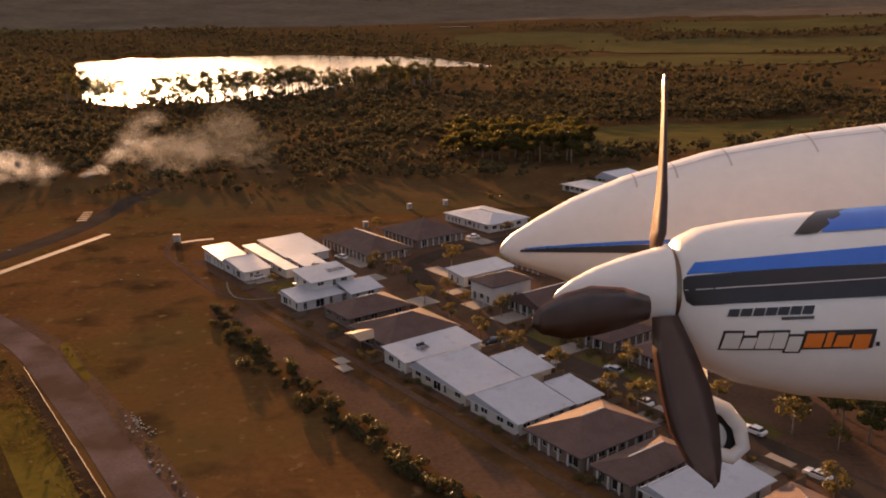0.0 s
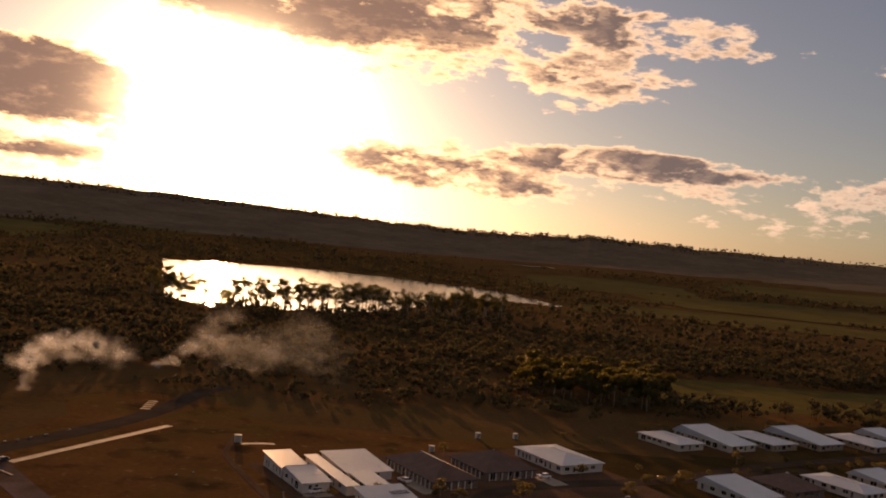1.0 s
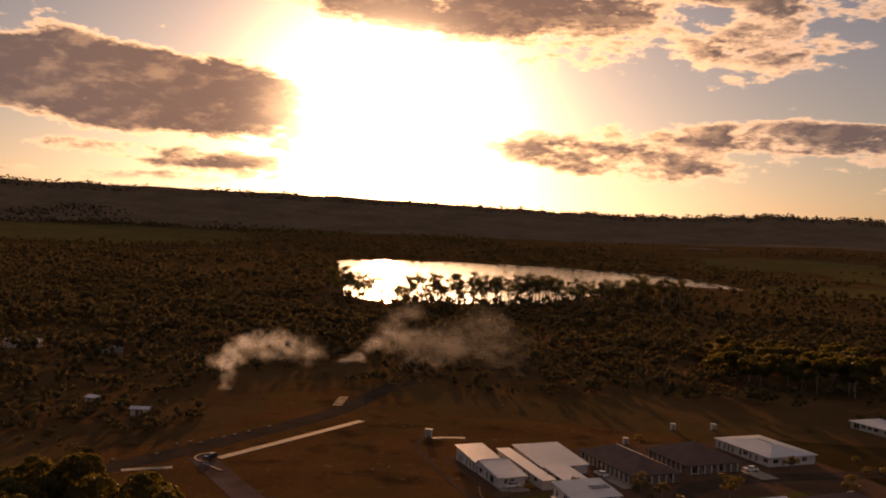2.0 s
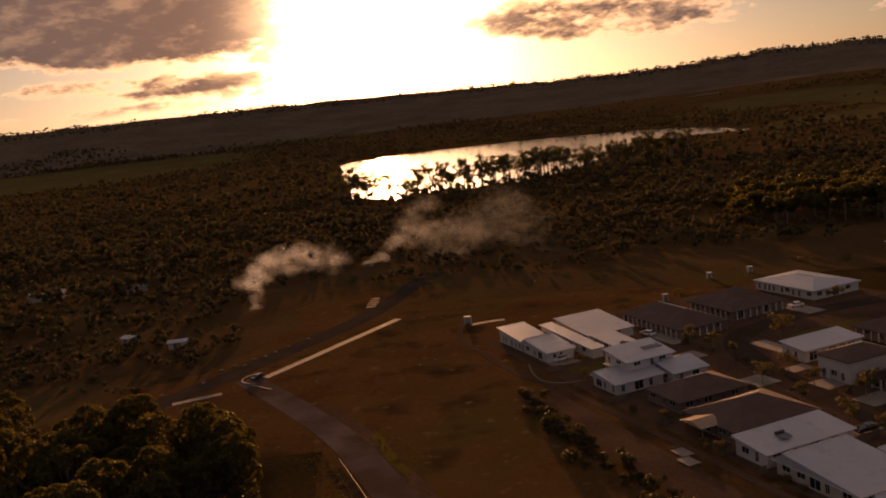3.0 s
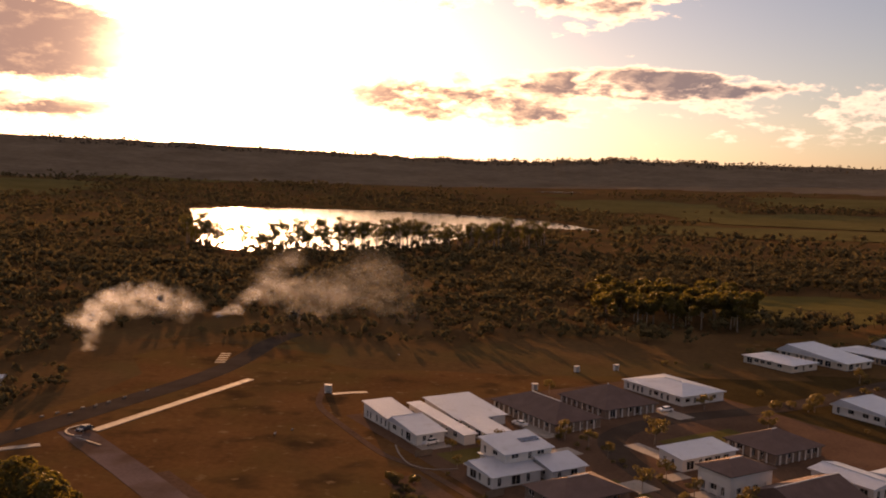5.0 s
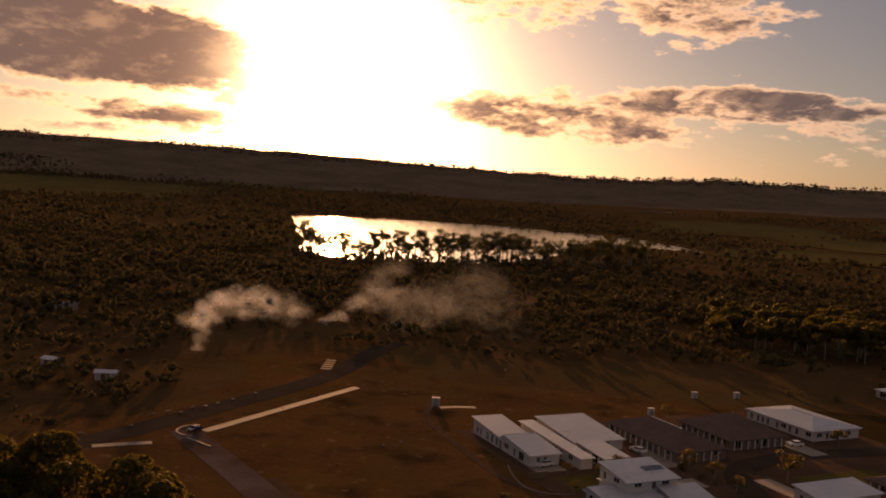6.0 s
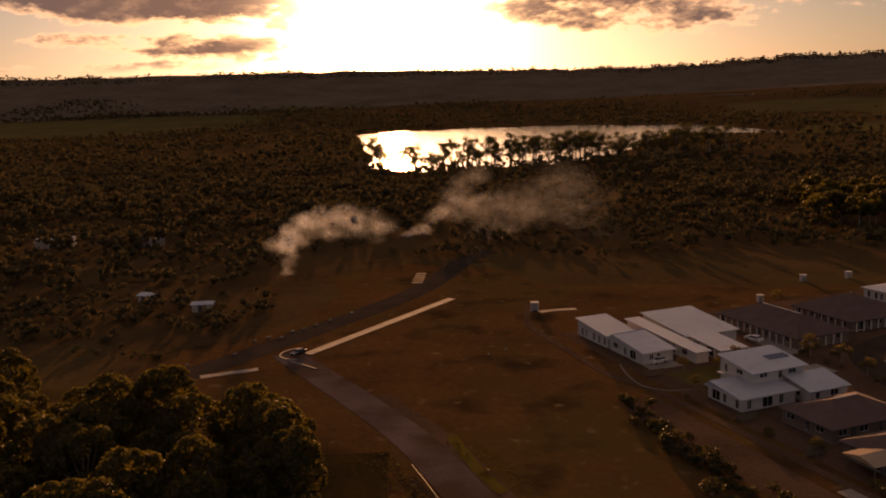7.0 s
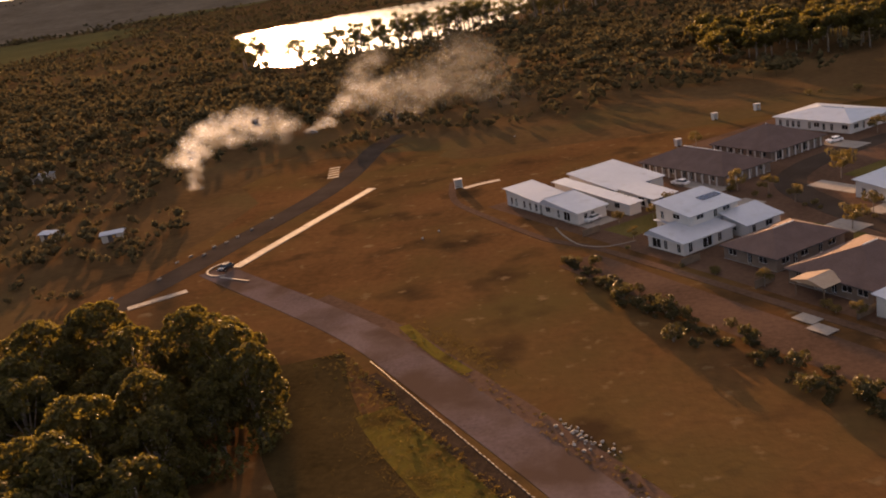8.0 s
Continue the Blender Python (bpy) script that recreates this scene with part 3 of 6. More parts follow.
def window_meshes(w, h):
    t = 0.07
    f = wall_shell(w, 0.0, h, 0.1, [(t, w / 2 - t / 2, t, h - t), (w / 2 + t / 2, w - t, t, h - t)])
    f.v = [(x - w / 2, y - 0.05, z) for x, y, z in f.v]
    g = Build().box(-w / 2 + t, w / 2 - t, -0.012, 0.012, t, h - t)
    return f, g


WINDOW_KINDS = {}
for key, (ww, hh) in {"wide": (1.9, 1.3), "tall": (1.0, 1.9), "door": (1.0, 2.1), "slide": (2.4, 2.1)}.items():
    fr, gl = window_meshes(ww, hh)
    WINDOW_KINDS[key] = (ww, hh, 0.15 if key in ("door", "slide") else (0.3 if key == "tall" else 0.95), fr.mesh("window_frame", TRIM), gl.mesh("pane", GLASS))


def walls(house, x0, x1, y0, y1, z1, wall_mat, rng, z0=0.0, plain=()):
    """Four walls with real openings, a frame and a pane in each."""
    th = 0.24
    sides = [("south", (x0, y0), (1, 0), x1 - x0), ("north", (x1, y1), (-1, 0), x1 - x0), ("east", (x1, y0 + th), (0, 1), y1 - y0 - 2 * th), ("west", (x0, y1 - th), (0, -1), y1 - y0 - 2 * th)]
    for side, (ox, oy), (dx, dy), length in sides:
        at, holes, kinds = rng.uniform(0.9, 1.7), [], []
        while side not in plain:
            kind = rng.choice(("wide", "wide", "tall", "tall", "slide") if z0 < 1 else ("wide", "tall"))
            ww, hh, sill, fr, gl = WINDOW_KINDS[kind]
            if at + ww > length - 0.6:
                break
            holes.append((at, at + ww, z0 + sill, min(z0 + sill + hh, z1 - 0.15)))
            kinds.append(kind)
            at += ww + rng.choice((0.9, 1.5, 2.6))
        turn = math.degrees(math.atan2(dy, dx))
        part("wall", wall_shell(length, z0, z1, th, holes), wall_mat, house, "", pose(ox, oy, 0, 0, 0, turn))
        for (a0, a1, za, zb), kind in zip(holes, kinds):
            ww, hh, sill, fr, gl = WINDOW_KINDS[kind]
            mid = (a0 + a1) / 2
            m = pose(ox + dx * mid - dy * 0.12, oy + dy * mid + dx * 0.12, za, 0, 0, turn)
            win = part("window", fr, TRIM, house, "", m)
            part("pane", gl, GLASS, win)


def roof_solid(x0, x1, y0, y1, z, slope, shape, over=0.55, thick=0.16):
    """A hip, gable or single-slope roof as a closed solid, with its ridge line."""
    x0, x1, y0, y1 = x0 - over, x1 + over, y0 - over, y1 + over
    b, t, ridge = Build(), math.tan(radians(slope)), None
    if shape in ("fall_s", "fall_n", "fall_e", "fall_w"):
        rise = t * ((y1 - y0) if shape in ("fall_s", "fall_n") else (x1 - x0))
        top = {"fall_s": (0, 0, rise, rise), "fall_n": (rise, rise, 0, 0), "fall_e": (rise, 0, 0, rise), "fall_w": (0, rise, rise, 0)}[shape]
        pts = [(x0, y0), (x1, y0), (x1, y1), (x0, y1)]
        v = [(x, y, z + h) for (x, y), h in zip(pts, top)] + [(x, y, z + h + thick) for (x, y), h in zip(pts, top)]
        b.add(v, [(3, 2, 1, 0), (4, 5, 6, 7), (0, 1, 5, 4), (1, 2, 6, 5), (2, 3, 7, 6), (3, 0, 4, 7)])
        return b, None
    if shape == "skew_y":
        # A long low slope to one side of the ridge, a short steep one to the other.
        mx, rise = x0 + 0.15 * (x1 - x0), t * 0.85 * (x1 - x0)
        low = [(x0, y0), (x1, y0), (x1, y1), (x0, y1)]
        v = [(x, y, z) for x, y in low] + [(x, y, z + thick) for x, y in low] + [(mx, y0, z + thick + rise), (mx, y1, z + thick + rise)]
        b.add(v, [(3, 2, 1, 0), (0, 1, 5, 8, 4), (1, 2, 6, 5), (2, 3, 7, 9, 6), (3, 0, 4, 7), (5, 6, 9, 8), (7, 4, 8, 9)])
        return b, [v[8], v[9]]
    along_y = shape.endswith("y")
    half = (x1 - x0) / 2 if along_y else (y1 - y0) / 2
    inset = half if shape.startswith("hip") else 0.0
    length = (y1 - y0) if along_y else (x1 - x0)
    inset = min(inset, length / 2 - 0.1)
    top = z + thick + half * t
    if along_y:
        mx = (x0 + x1) / 2
        ridge = [(mx, y0 + inset, top), (mx, y1 - inset, top)]
        eaves = [(x0, y0), (x1, y0), (x1, y1), (x0, y1)]
    else:
        my = (y0 + y1) / 2
        ridge = [(x1 - inset, my, top), (x0 + inset, my, top)]
        eaves = [(x1, y0), (x1, y1), (x0, y1), (x0, y0)]
    v = [(x, y, z) for x, y in eaves] + [(x, y, z + thick) for x, y in eaves] + ridge
    b.add(v, [(3, 2, 1, 0), (0, 1, 5, 4), (1, 2, 6, 5), (2, 3, 7, 6), (3, 0, 4, 7), (4, 5, 8), (5, 6, 9, 8), (6, 7, 9), (7, 4, 8, 9)])
    return b, ridge


def house(label, blocks, pale, wall_mat=RENDER_CREAM, seed=0, plain=(), piers=True):
    """blocks: s0, s1, w0, w1, floor height, eave height, roof shape, slope."""
    rng = random.Random(seed)
    s_mid = (min(b[0] for b in blocks) + max(b[1] for b in blocks)) / 2
    w_mid = (min(b[2] for b in blocks) + max(b[3] for b in blocks)) / 2
    h = thing("house", EST @ Matrix.Translation((s_mid, w_mid, 0)), label, "house", "houses of the estate")
    roof_mat, trim = (ROOF_PALE, TRIM) if pale else (ROOF_DARK, TRIM_DARK)
    # Low walls below dark roofs get the brick with shade painted in.
    wall_mat = BRICK_SHADED if not pale and blocks[0][5] < 4 else wall_mat
    for n, (s0, s1, w0, w1, z0, z1, shape, slope) in enumerate(blocks):
        x0, x1, y0, y1 = s0 - s_mid + 0.55, s1 - s_mid - 0.55, w0 - w_mid + 0.55, w1 - w_mid - 0.55
        if z0 < 0.5:
            part("floor_slab", Build().box(x0 - 0.05, x1 + 0.05, y0 - 0.05, y1 + 0.05, -0.3, 0.14 - 0.003 * n), CONCRETE, h)
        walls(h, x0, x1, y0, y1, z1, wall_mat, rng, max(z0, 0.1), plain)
        if shape.startswith("fall"):
            # The wall goes on up to the sloping roof.
            t = math.tan(radians(slope))
            lean = {"fall_s": (0, t), "fall_n": (0, -t), "fall_e": (-t, 0), "fall_w": (t, 0)}[shape]
            ox, oy = (x0 - 0.55 if lean[0] > 0 else x1 + 0.55), (y0 - 0.55 if lean[1] > 0 else y1 + 0.55)
            rect = [(x0, y0), (x1, y0), (x1, y1), (x0, y1)]
            v = [(x, y, z1 - 0.004) for x, y in rect] + [(x, y, z1 + lean[0] * (x - ox) + lean[1] * (y - oy) - 0.004) for x, y in rect]
            part("upper_wall", Build().add(v, [(3, 2, 1, 0), (4, 5, 6, 7), (0, 1, 5, 4), (1, 2, 6, 5), (2, 3, 7, 6), (3, 0, 4, 7)]), wall_mat, h)
        solid_roof, ridge = roof_solid(x0, x1, y0, y1, z1, slope, shape)
        roof = part("roof", solid_roof, roof_mat, h)
        g = Build()
        o = 0.55 + 0.06
        for a in ((x0 - o, x1 + o, y0 - o, y0 - o + 0.1), (x0 - o, x1 + o, y1 + o - 0.1, y1 + o), (x0 - o, x0 - o + 0.1, y0 - o + 0.1, y1 + o - 0.1), (x1 + o - 0.1, x1 + o, y0 - o + 0.1, y1 + o - 0.1)):
            if ridge:
                g.box(*a, z1 - 0.06, z1 + 0.1)
        if ridge:
            part("gutter", g, trim, roof)
            (ax, ay, az), (bx, by, bz) = ridge
            # On dark roofs the cap is pale to imitate a sunlit ridge line.
            part("ridge_cap", Build().tube([(ax, ay, az), (bx, by, bz)], [0.13, 0.13], 6), TRIM if not pale else roof_mat, roof)
        if piers and not pale and shape.startswith(("hip", "gable")):
            # White verandah piers under the eaves, on the two sides that face the paddock and the street end.
            for k in range(int((y1 - y0) / 2.3)):
                part("pier", PIER, RENDER_WHITE, h, "", pose(x1 + 0.34, y0 + 1.2 + 2.3 * k, 0))
            for k in range(int((x1 - x0) / 2.3)):
                part("pier", PIER, RENDER_WHITE, h, "", pose(x0 + 1.2 + 2.3 * k, y0 - 0.34, 0, 0, 0, 90))
    return h


PIER = Build().prism([(-0.12, -0.16), (0.12, -0.16), (0.12, 0.16), (-0.12, 0.16)], -0.1, 2.5).mesh("pier", RENDER_WHITE)
front = [
    ("long white house with a low pale roof beside the paddock", [(-27.2, -12, 7.3, 16.2, 0, 2.9, "fall_e", 5), (-12.1, 3, 7.31, 16.19, 0, 2.75, "skew_y", 6)], True, RENDER_WHITE, ()),
    ("narrow white garage wing under a pale sloping roof", [(-21.5, 7.6, 18, 22.3, 0, 2.6, "fall_e", 2.6)], True, RENDER_WHITE, ()),
    ("broad L-shaped house with pale sheet roof", [(-23.5, -4, 24, 39.2, 0, 2.55, "fall_e", 5), (-4.1, 8.6, 24, 31.5, 0, 2.4, "fall_e", 3.5)], True, RENDER_WHITE, ()),
    ("two-storey white house with stepped pale roofs and dark windows", [(25.2, 36.2, 6.9, 20.6, 0, 2.6, "skew_y", 6), (20.8, 31.6, 13.2, 27.0, 0, 2.9, "fall_s", 1), (20.8, 31.6, 13.2, 27.0, 3.2, 5.3, "fall_e", 7), (31.3, 38.6, 20.9, 31.0, 0, 2.6, "fall_e", 11)], True, RENDER_WHITE, ()),
    ("low house with a broad dark tiled roof", [(41.6, 54.8, 10.6, 29, 0, 2.5, "hip_y", 21)], False, RENDER_CREAM, ()),
    ("large low house with a broad dark tiled roof", [(58.2, 75.2, 8.4, 29, 0, 2.5, "hip_y", 21)], False, BRICK_TAN, ()),
    ("white house with a low pale metal roof", [(76.6, 85.8, 5.6, 26.2, 0, 2.6, "fall_e", 6)], True, RENDER_WHITE, ()),
    ("white house with two low pale gables", [(87, 106, 5.6, 19.6, 0, 2.6, "skew_y", 6), (94.5, 106.2, 19.8, 28.6, 0, 2.6, "skew_y", 7)], True, RENDER_CREAM, ()),
    ("white house with broad pale sheet roof", [(106.9, 121.4, 5.2, 19.2, 0, 2.6, "skew_y", 7), (111, 121.8, 19.4, 26.6, 0, 2.6, "skew_y", 7)], True, RENDER_WHITE, ()),
    ("low brown house with dark tiled roof and white piers", [(122.7, 136.9, 5.2, 24.8, 0, 2.5, "hip_y", 22)], False, BRICK_TAN, ()),
    ("small low house with dark tiled roof and white piers", [(138.8, 147.6, 5.0, 22, 0, 2.5, "hip_y", 22)], False, RENDER_CREAM, ()),
    ("white house with a long pale metal roof", [(148.6, 160, 5.4, 24, 0, 2.6, "skew_y", 7)], True, RENDER_WHITE, ()),
    ("low house with dark tiled roof, white piers and ridge coloured as sunlit", [(161.5, 174.5, 6.0, 25.5, 0, 2.5, "hip_y", 22)], False, RENDER_CREAM, ()),
    ("white house with a pale roof near the estate edge", [(176, 189, 6.0, 25, 0, 2.6, "skew_y", 7)], True, RENDER_WHITE, ()),
]
middle = [
    ("long low house with dark hipped roof and white piers", [(-20, 9.3, 44.4, 60.8, 0, 2.5, "hip_x", 22)], False, RENDER_CREAM, ()),
    ("low dark-roofed brick house among bare yards", [(-17, 4, 66, 86, 0, 2.5, "hip_y", 22)], False, BRICK_TAN, ()),
    ("large pale-roofed house at the side street", [(-22.5, 3.2, 96, 114.5, 0, 2.9, "hip_x", 10)], True, RENDER_WHITE, ()),
    ("narrow white house with a thin pale roof", [(37.5, 46, 52, 70.5, 0, 2.9, "fall_e", 6)], True, RENDER_WHITE, ()),
    ("two-storey white house with dark hipped roof", [(53.5, 63.5, 47.6, 61.5, 0, 5.1, "hip_y", 20)], False, RENDER_WHITE, ()),
    ("low brown house with dark roof and white trim", [(65, 79.5, 50, 70, 0, 2.5, "gable_y", 22)], False, RENDER_CREAM, ()),
    ("white house with an L-shaped pale roof", [(62, 78, 74, 84, 0, 2.9, "gable_x", 9), (70, 79, 84.2, 96, 0, 2.9, "gable_y", 9)], True, RENDER_WHITE, ()),
    ("low house under a dark roof across the street", [(88, 104, 47, 64, 0, 2.5, "hip_x", 22)], False, BRICK_TAN, ()),
    ("dark-roofed house behind street trees", [(108, 124, 47.5, 66, 0, 2.5, "hip_y", 22)], False, RENDER_CREAM, ()),
    ("low brick house with a dark roof", [(36, 52, 76, 94, 0, 2.5, "hip_y", 22)], False, BRICK_TAN, ()),
]
back = []
rng = random.Random(12)
for s0, s1, w0, w1, pale, shape in ((-36, -14, 167, 182, True, "hip_x"), (-38, -8, 189, 205, True, "skew_y"), (-30, -6, 212, 228, True, "hip_x"), (-30, -2, 236, 253, True, "skew_y"), (-18, 6, 262, 280, True, "hip_x"), (-20, 4, 286, 302, True, "skew_y"),
                                    (26, 48, 132, 147, True, "skew_y"), (28, 46, 154, 171, False, "hip_x"), (30, 54, 179, 194, True, "hip_x"), (32, 50, 202, 218, True, "skew_y"), (30, 52, 226, 243, False, "hip_x"), (28, 50, 250, 266, True, "skew_y"),
                                    (56, 74, 118, 136, False, "hip_y"), (62, 84, 156, 172, True, "skew_y"), (60, 80, 182, 198, False, "hip_x"), (62, 84, 206, 222, True, "hip_x"), (84, 100, 98, 116, False, "hip_y"), (97, 116, 70, 80, True, "fall_e"), (92, 110, 130, 148, True, "skew_y")):
    back.append(("pale-roofed house in the far rows" if pale else "dark-roofed brick house in the far rows", [(s0, s1, w0, w1, 0, 2.6, shape, (9 if shape == "hip_x" else 6) if pale else 22)], pale, rng.choice((RENDER_WHITE, RENDER_CREAM, BRICK_TAN)), ()))
for n, (label, blocks, pale, wall_mat, plain) in enumerate(front + middle + back):
    h = house(label, blocks, pale, wall_mat, n, plain, n not in (4, 5) and n < len(front + middle))
    if label.startswith("two-storey white house with stepped"):
        for k in range(3):
            part("solar_panel", Build().box(-1.0, 1.0, -0.82, 0.82, 0.0, 0.05), SOLAR, h, "dark solar panel", pose(-3.7, 3.0 + 1.75 * k, 6.2, 0, 7, 0))
    if n == 6:
        # Solar water heaters: a dark collector under a tank.
        for k in range(1):
            m = pose(0.8, -3.0, 3.5, 0, 7, 0)
            heater = part("solar_heater", Build().box(-1.0, 1.0, -1.1, 1.1, 0.02, 0.12), SOLAR, h, "dark solar water heater", m)
            part("tank", Build().lathe([(-1.0, 0.05), (-0.97, 0.24), (0.97, 0.24), (1.0, 0.05)], "y", 12), TRIM_DARK, heater, "", pose(-1.15, 0, 0.26))


# ---- trees ----
def leaf_faces(centres, radii, count, size, rng, flat=0.75):
    """Many small folded leaf sprays scattered in clumps; arrays of corners and faces."""
    centres, radii = np.asarray(centres, float), np.asarray(radii, float)
    pick = rng.choice(len(centres), count, p=radii ** 2 / (radii ** 2).sum())
    d = rng.normal(size=(count, 3))
    d /= np.linalg.norm(d, axis=1, keepdims=True)
    reach = rng.uniform(0.55, 1.05, count) ** 0.5
    pos = centres[pick] + d * (radii[pick] * reach)[:, None] * np.array([1, 1, flat])
    a = rng.normal(size=(count, 3))
    a /= np.linalg.norm(a, axis=1, keepdims=True)
    b = np.cross(a, d + 0.6 * rng.normal(size=(count, 3)))
    b /= np.linalg.norm(b, axis=1, keepdims=True) + 1e-9
    s = size * rng.uniform(0.55, 1.3, count)[:, None]
    fold = np.cross(a, b) * s * 0.3
    p = np.stack([pos - a * s, pos + b * s * 0.55 + fold, pos + a * s, pos - b * s * 0.6 + fold], 1)
    return p.reshape(-1, 3), np.arange(count * 4).reshape(-1, 4)


def make_tree(h, spread, seed, leaves, size, leaf_mat, label, category="tree", group="", bare=0.35, limbs=6):
    rng, npr = random.Random(seed), np.random.default_rng(seed)
    t = thing("tree", Matrix(), label, category, group)
    b = Build()
    lean = (rng.uniform(-0.05, 0.05) * h, rng.uniform(-0.05, 0.05) * h)
    r0 = 0.022 * h
    spine = [(lean[0] * k, lean[1] * k, h * 0.86 * k - 0.3 * (k == 0)) for k in (0, 0.25, 0.5, 0.75, 1)]
    b.tube(spine, [r0 * 1.25, r0 * 0.9, r0 * 0.7, r0 * 0.45, r0 * 0.18], 7)
    centres, radii = [(spine[-1][0], spine[-1][1], h * 0.86)], [spread * 0.42]
    for k in range(limbs):
        a = 2 * math.pi * (k + rng.uniform(-0.3, 0.3)) / limbs
        z0 = h * rng.uniform(bare, 0.7)
        f = z0 / (0.86 * h)
        o = Vector((lean[0] * f, lean[1] * f, z0))
        reach = spread * rng.uniform(0.5, 0.85)
        e = o + Vector((math.cos(a) * reach, math.sin(a) * reach, h * rng.uniform(0.1, 0.24)))
        m = (o + e) / 2 + Vector((0, 0, -0.03 * h))
        b.tube([o, m, e], [r0 * 0.45, r0 * 0.3, r0 * 0.1], 5)
        for q, rad in ((e, rng.uniform(0.3, 0.44)), ((m + e) / 2 + Vector((rng.uniform(-1, 1), rng.uniform(-1, 1), 0.06 * h)), rng.uniform(0.22, 0.34))):
            centres.append(tuple(q)), radii.append(spread * rad)
    part("trunk", b, BARK, t, "", None, True)
    v, f = leaf_faces(centres, radii, leaves, size, npr)
    part("crown", raw_mesh("crown", v.tolist(), f.tolist(), leaf_mat), leaf_mat, t)
    return t


def make_dome_tree(h, spread, seed, leaves, size, leaf_mat, label, group):
    """A broad gum whose crown is a dome of rounded lumps, leafy almost to the ground."""
    rng, npr = random.Random(seed), np.random.default_rng(seed)
    t = thing("tree", Matrix(), label, "tree", group)
    b = Build()
    r0 = 0.024 * h
    b.tube([(0, 0, -0.3), (0.1, 0.05, 0.3 * h), (0.0, 0.1, 0.55 * h), (0.05, 0, 0.8 * h)], [r0 * 1.3, r0, r0 * 0.7, r0 * 0.2], 7)
    lumps, centres, radii, outward = 30, [], [], []
    for k in range(lumps):
        c = 1 - 1.45 * (k + 0.5) / lumps
        s, a = math.sqrt(1 - c * c), 2.39996 * k + rng.uniform(-0.35, 0.35)
        d = Vector((s * math.cos(a), s * math.sin(a), c))
        grow = rng.uniform(0.58, 0.84)
        p = Vector((d.x * spread * grow, d.y * spread * grow, h * 0.5 + d.z * 0.46 * h * (0.82 + 0.25 * (grow - 0.7))))
        centres.append(tuple(p)), radii.append(spread * rng.uniform(0.2, 0.36)), outward.append(tuple(d))
        if k % 3 == 0:
            b.tube([(0, 0, 0.28 * h + 0.01 * h * k), p * 0.6 + Vector((0, 0, 0.12 * h)), p], [r0 * 0.45, r0 * 0.3, r0 * 0.1], 5)
    part("trunk", b, BARK, t, "", None, True)
    centres, radii, outward = np.array(centres), np.array(radii), np.array(outward)
    pick = npr.choice(lumps, leaves, p=radii ** 2 / (radii ** 2).sum())
    d = npr.normal(size=(leaves, 3)) + 0.9 * outward[pick] + np.array([0, 0, 0.25])
    d /= np.linalg.norm(d, axis=1, keepdims=True)
    pos = centres[pick] + d * (radii[pick] * npr.uniform(0.78, 1.08, leaves))[:, None] * np.array([1, 1, 0.85])
    n = d + 0.55 * npr.normal(size=(leaves, 3))
    a = np.cross(n, npr.normal(size=(leaves, 3)))
    a /= np.linalg.norm(a, axis=1, keepdims=True)
    e = np.cross(n, a)
    e /= np.linalg.norm(e, axis=1, keepdims=True)
    s = size * npr.uniform(0.55, 1.3, leaves)[:, None]
    fold = np.cross(a, e) * s * 0.25
    v = np.stack([pos - a * s, pos + e * s * 0.7 + fold, pos + a * s, pos - e * s * 0.7 + fold], 1).reshape(-1, 3)
    part("crown", raw_mesh("crown", v.tolist(), np.arange(leaves * 4).reshape(-1, 4).tolist(), leaf_mat), leaf_mat, t)
    return t


def scatter(model, spots):
    """Copies of a tree or shrub at (x, y, z, scale, turn); the model itself takes the first spot."""
    for n, (x, y, z, k, turn) in enumerate(spots):
        m = Matrix.LocRotScale((x, y, z), Euler((0, 0, radians(turn))), (k, k, k))
        if n == 0:
            continue
        c = copy_thing(model, m)
        c.matrix_world = m
    x, y, z, k, turn = spots[0]
    model.matrix_world = Matrix.LocRotScale((x, y, z), Euler((0, 0, radians(turn))), (k, k, k))


rng = random.Random(5)
# The tall gums on the near side of the gravel road.
grove = []
for j in range(9):
    for i in range(11):
        x, y = -95 - 9.6 * i + rng.uniform(-2.2, 2.2) + 4.8 * (j % 2), 145 - 9.0 * j + rng.uniform(-2.4, 2.4)
        right = float(np.interp(y, [70, 92, 105, 115, 125, 134, 143], [-111, -110, -109, -108, -110, -114, -118]))
        top = float(np.interp(x, [-200, -162, -150, -139, -129, -120, -113, -105, -97], [156, 147, 146, 143, 140, 141, 135, 128, 115]))
        if x < right and y < top:
            edge = 0.84 if x > right - 6 else 1.0
            grove.append((x, y, 0.0, rng.choice((0.72, 0.86, 0.98, 1.08)) * rng.uniform(0.95, 1.04) * edge * (1.04 if x < -140 else 1.0), rng.uniform(0, 360)))
grove += [(-114, 133.5, 0.0, 1.04, 40), (-121.5, 138.5, 0.0, 1.06, 150), (-107.5, 125, 0.0, 0.94, 260)]
kinds = [make_dome_tree(14.6 + 0.5 * k, 5.6 + 0.35 * (k % 3), 40 + k, 4400, 0.35, GUM_LEAF, "tall spreading gum tree with sunlit rounded crown", "roadside gum grove") for k in range(5)]
for k, model in enumerate(kinds):
    scatter(model, grove[k::5])

under = []
for x, y, z, k, turn in grove:
    for _ in range(2):
        under.append((x + rng.uniform(-6, 6), y + rng.uniform(-6, 5), 0.0, rng.uniform(1.3, 2.6), rng.uniform(0, 360)))

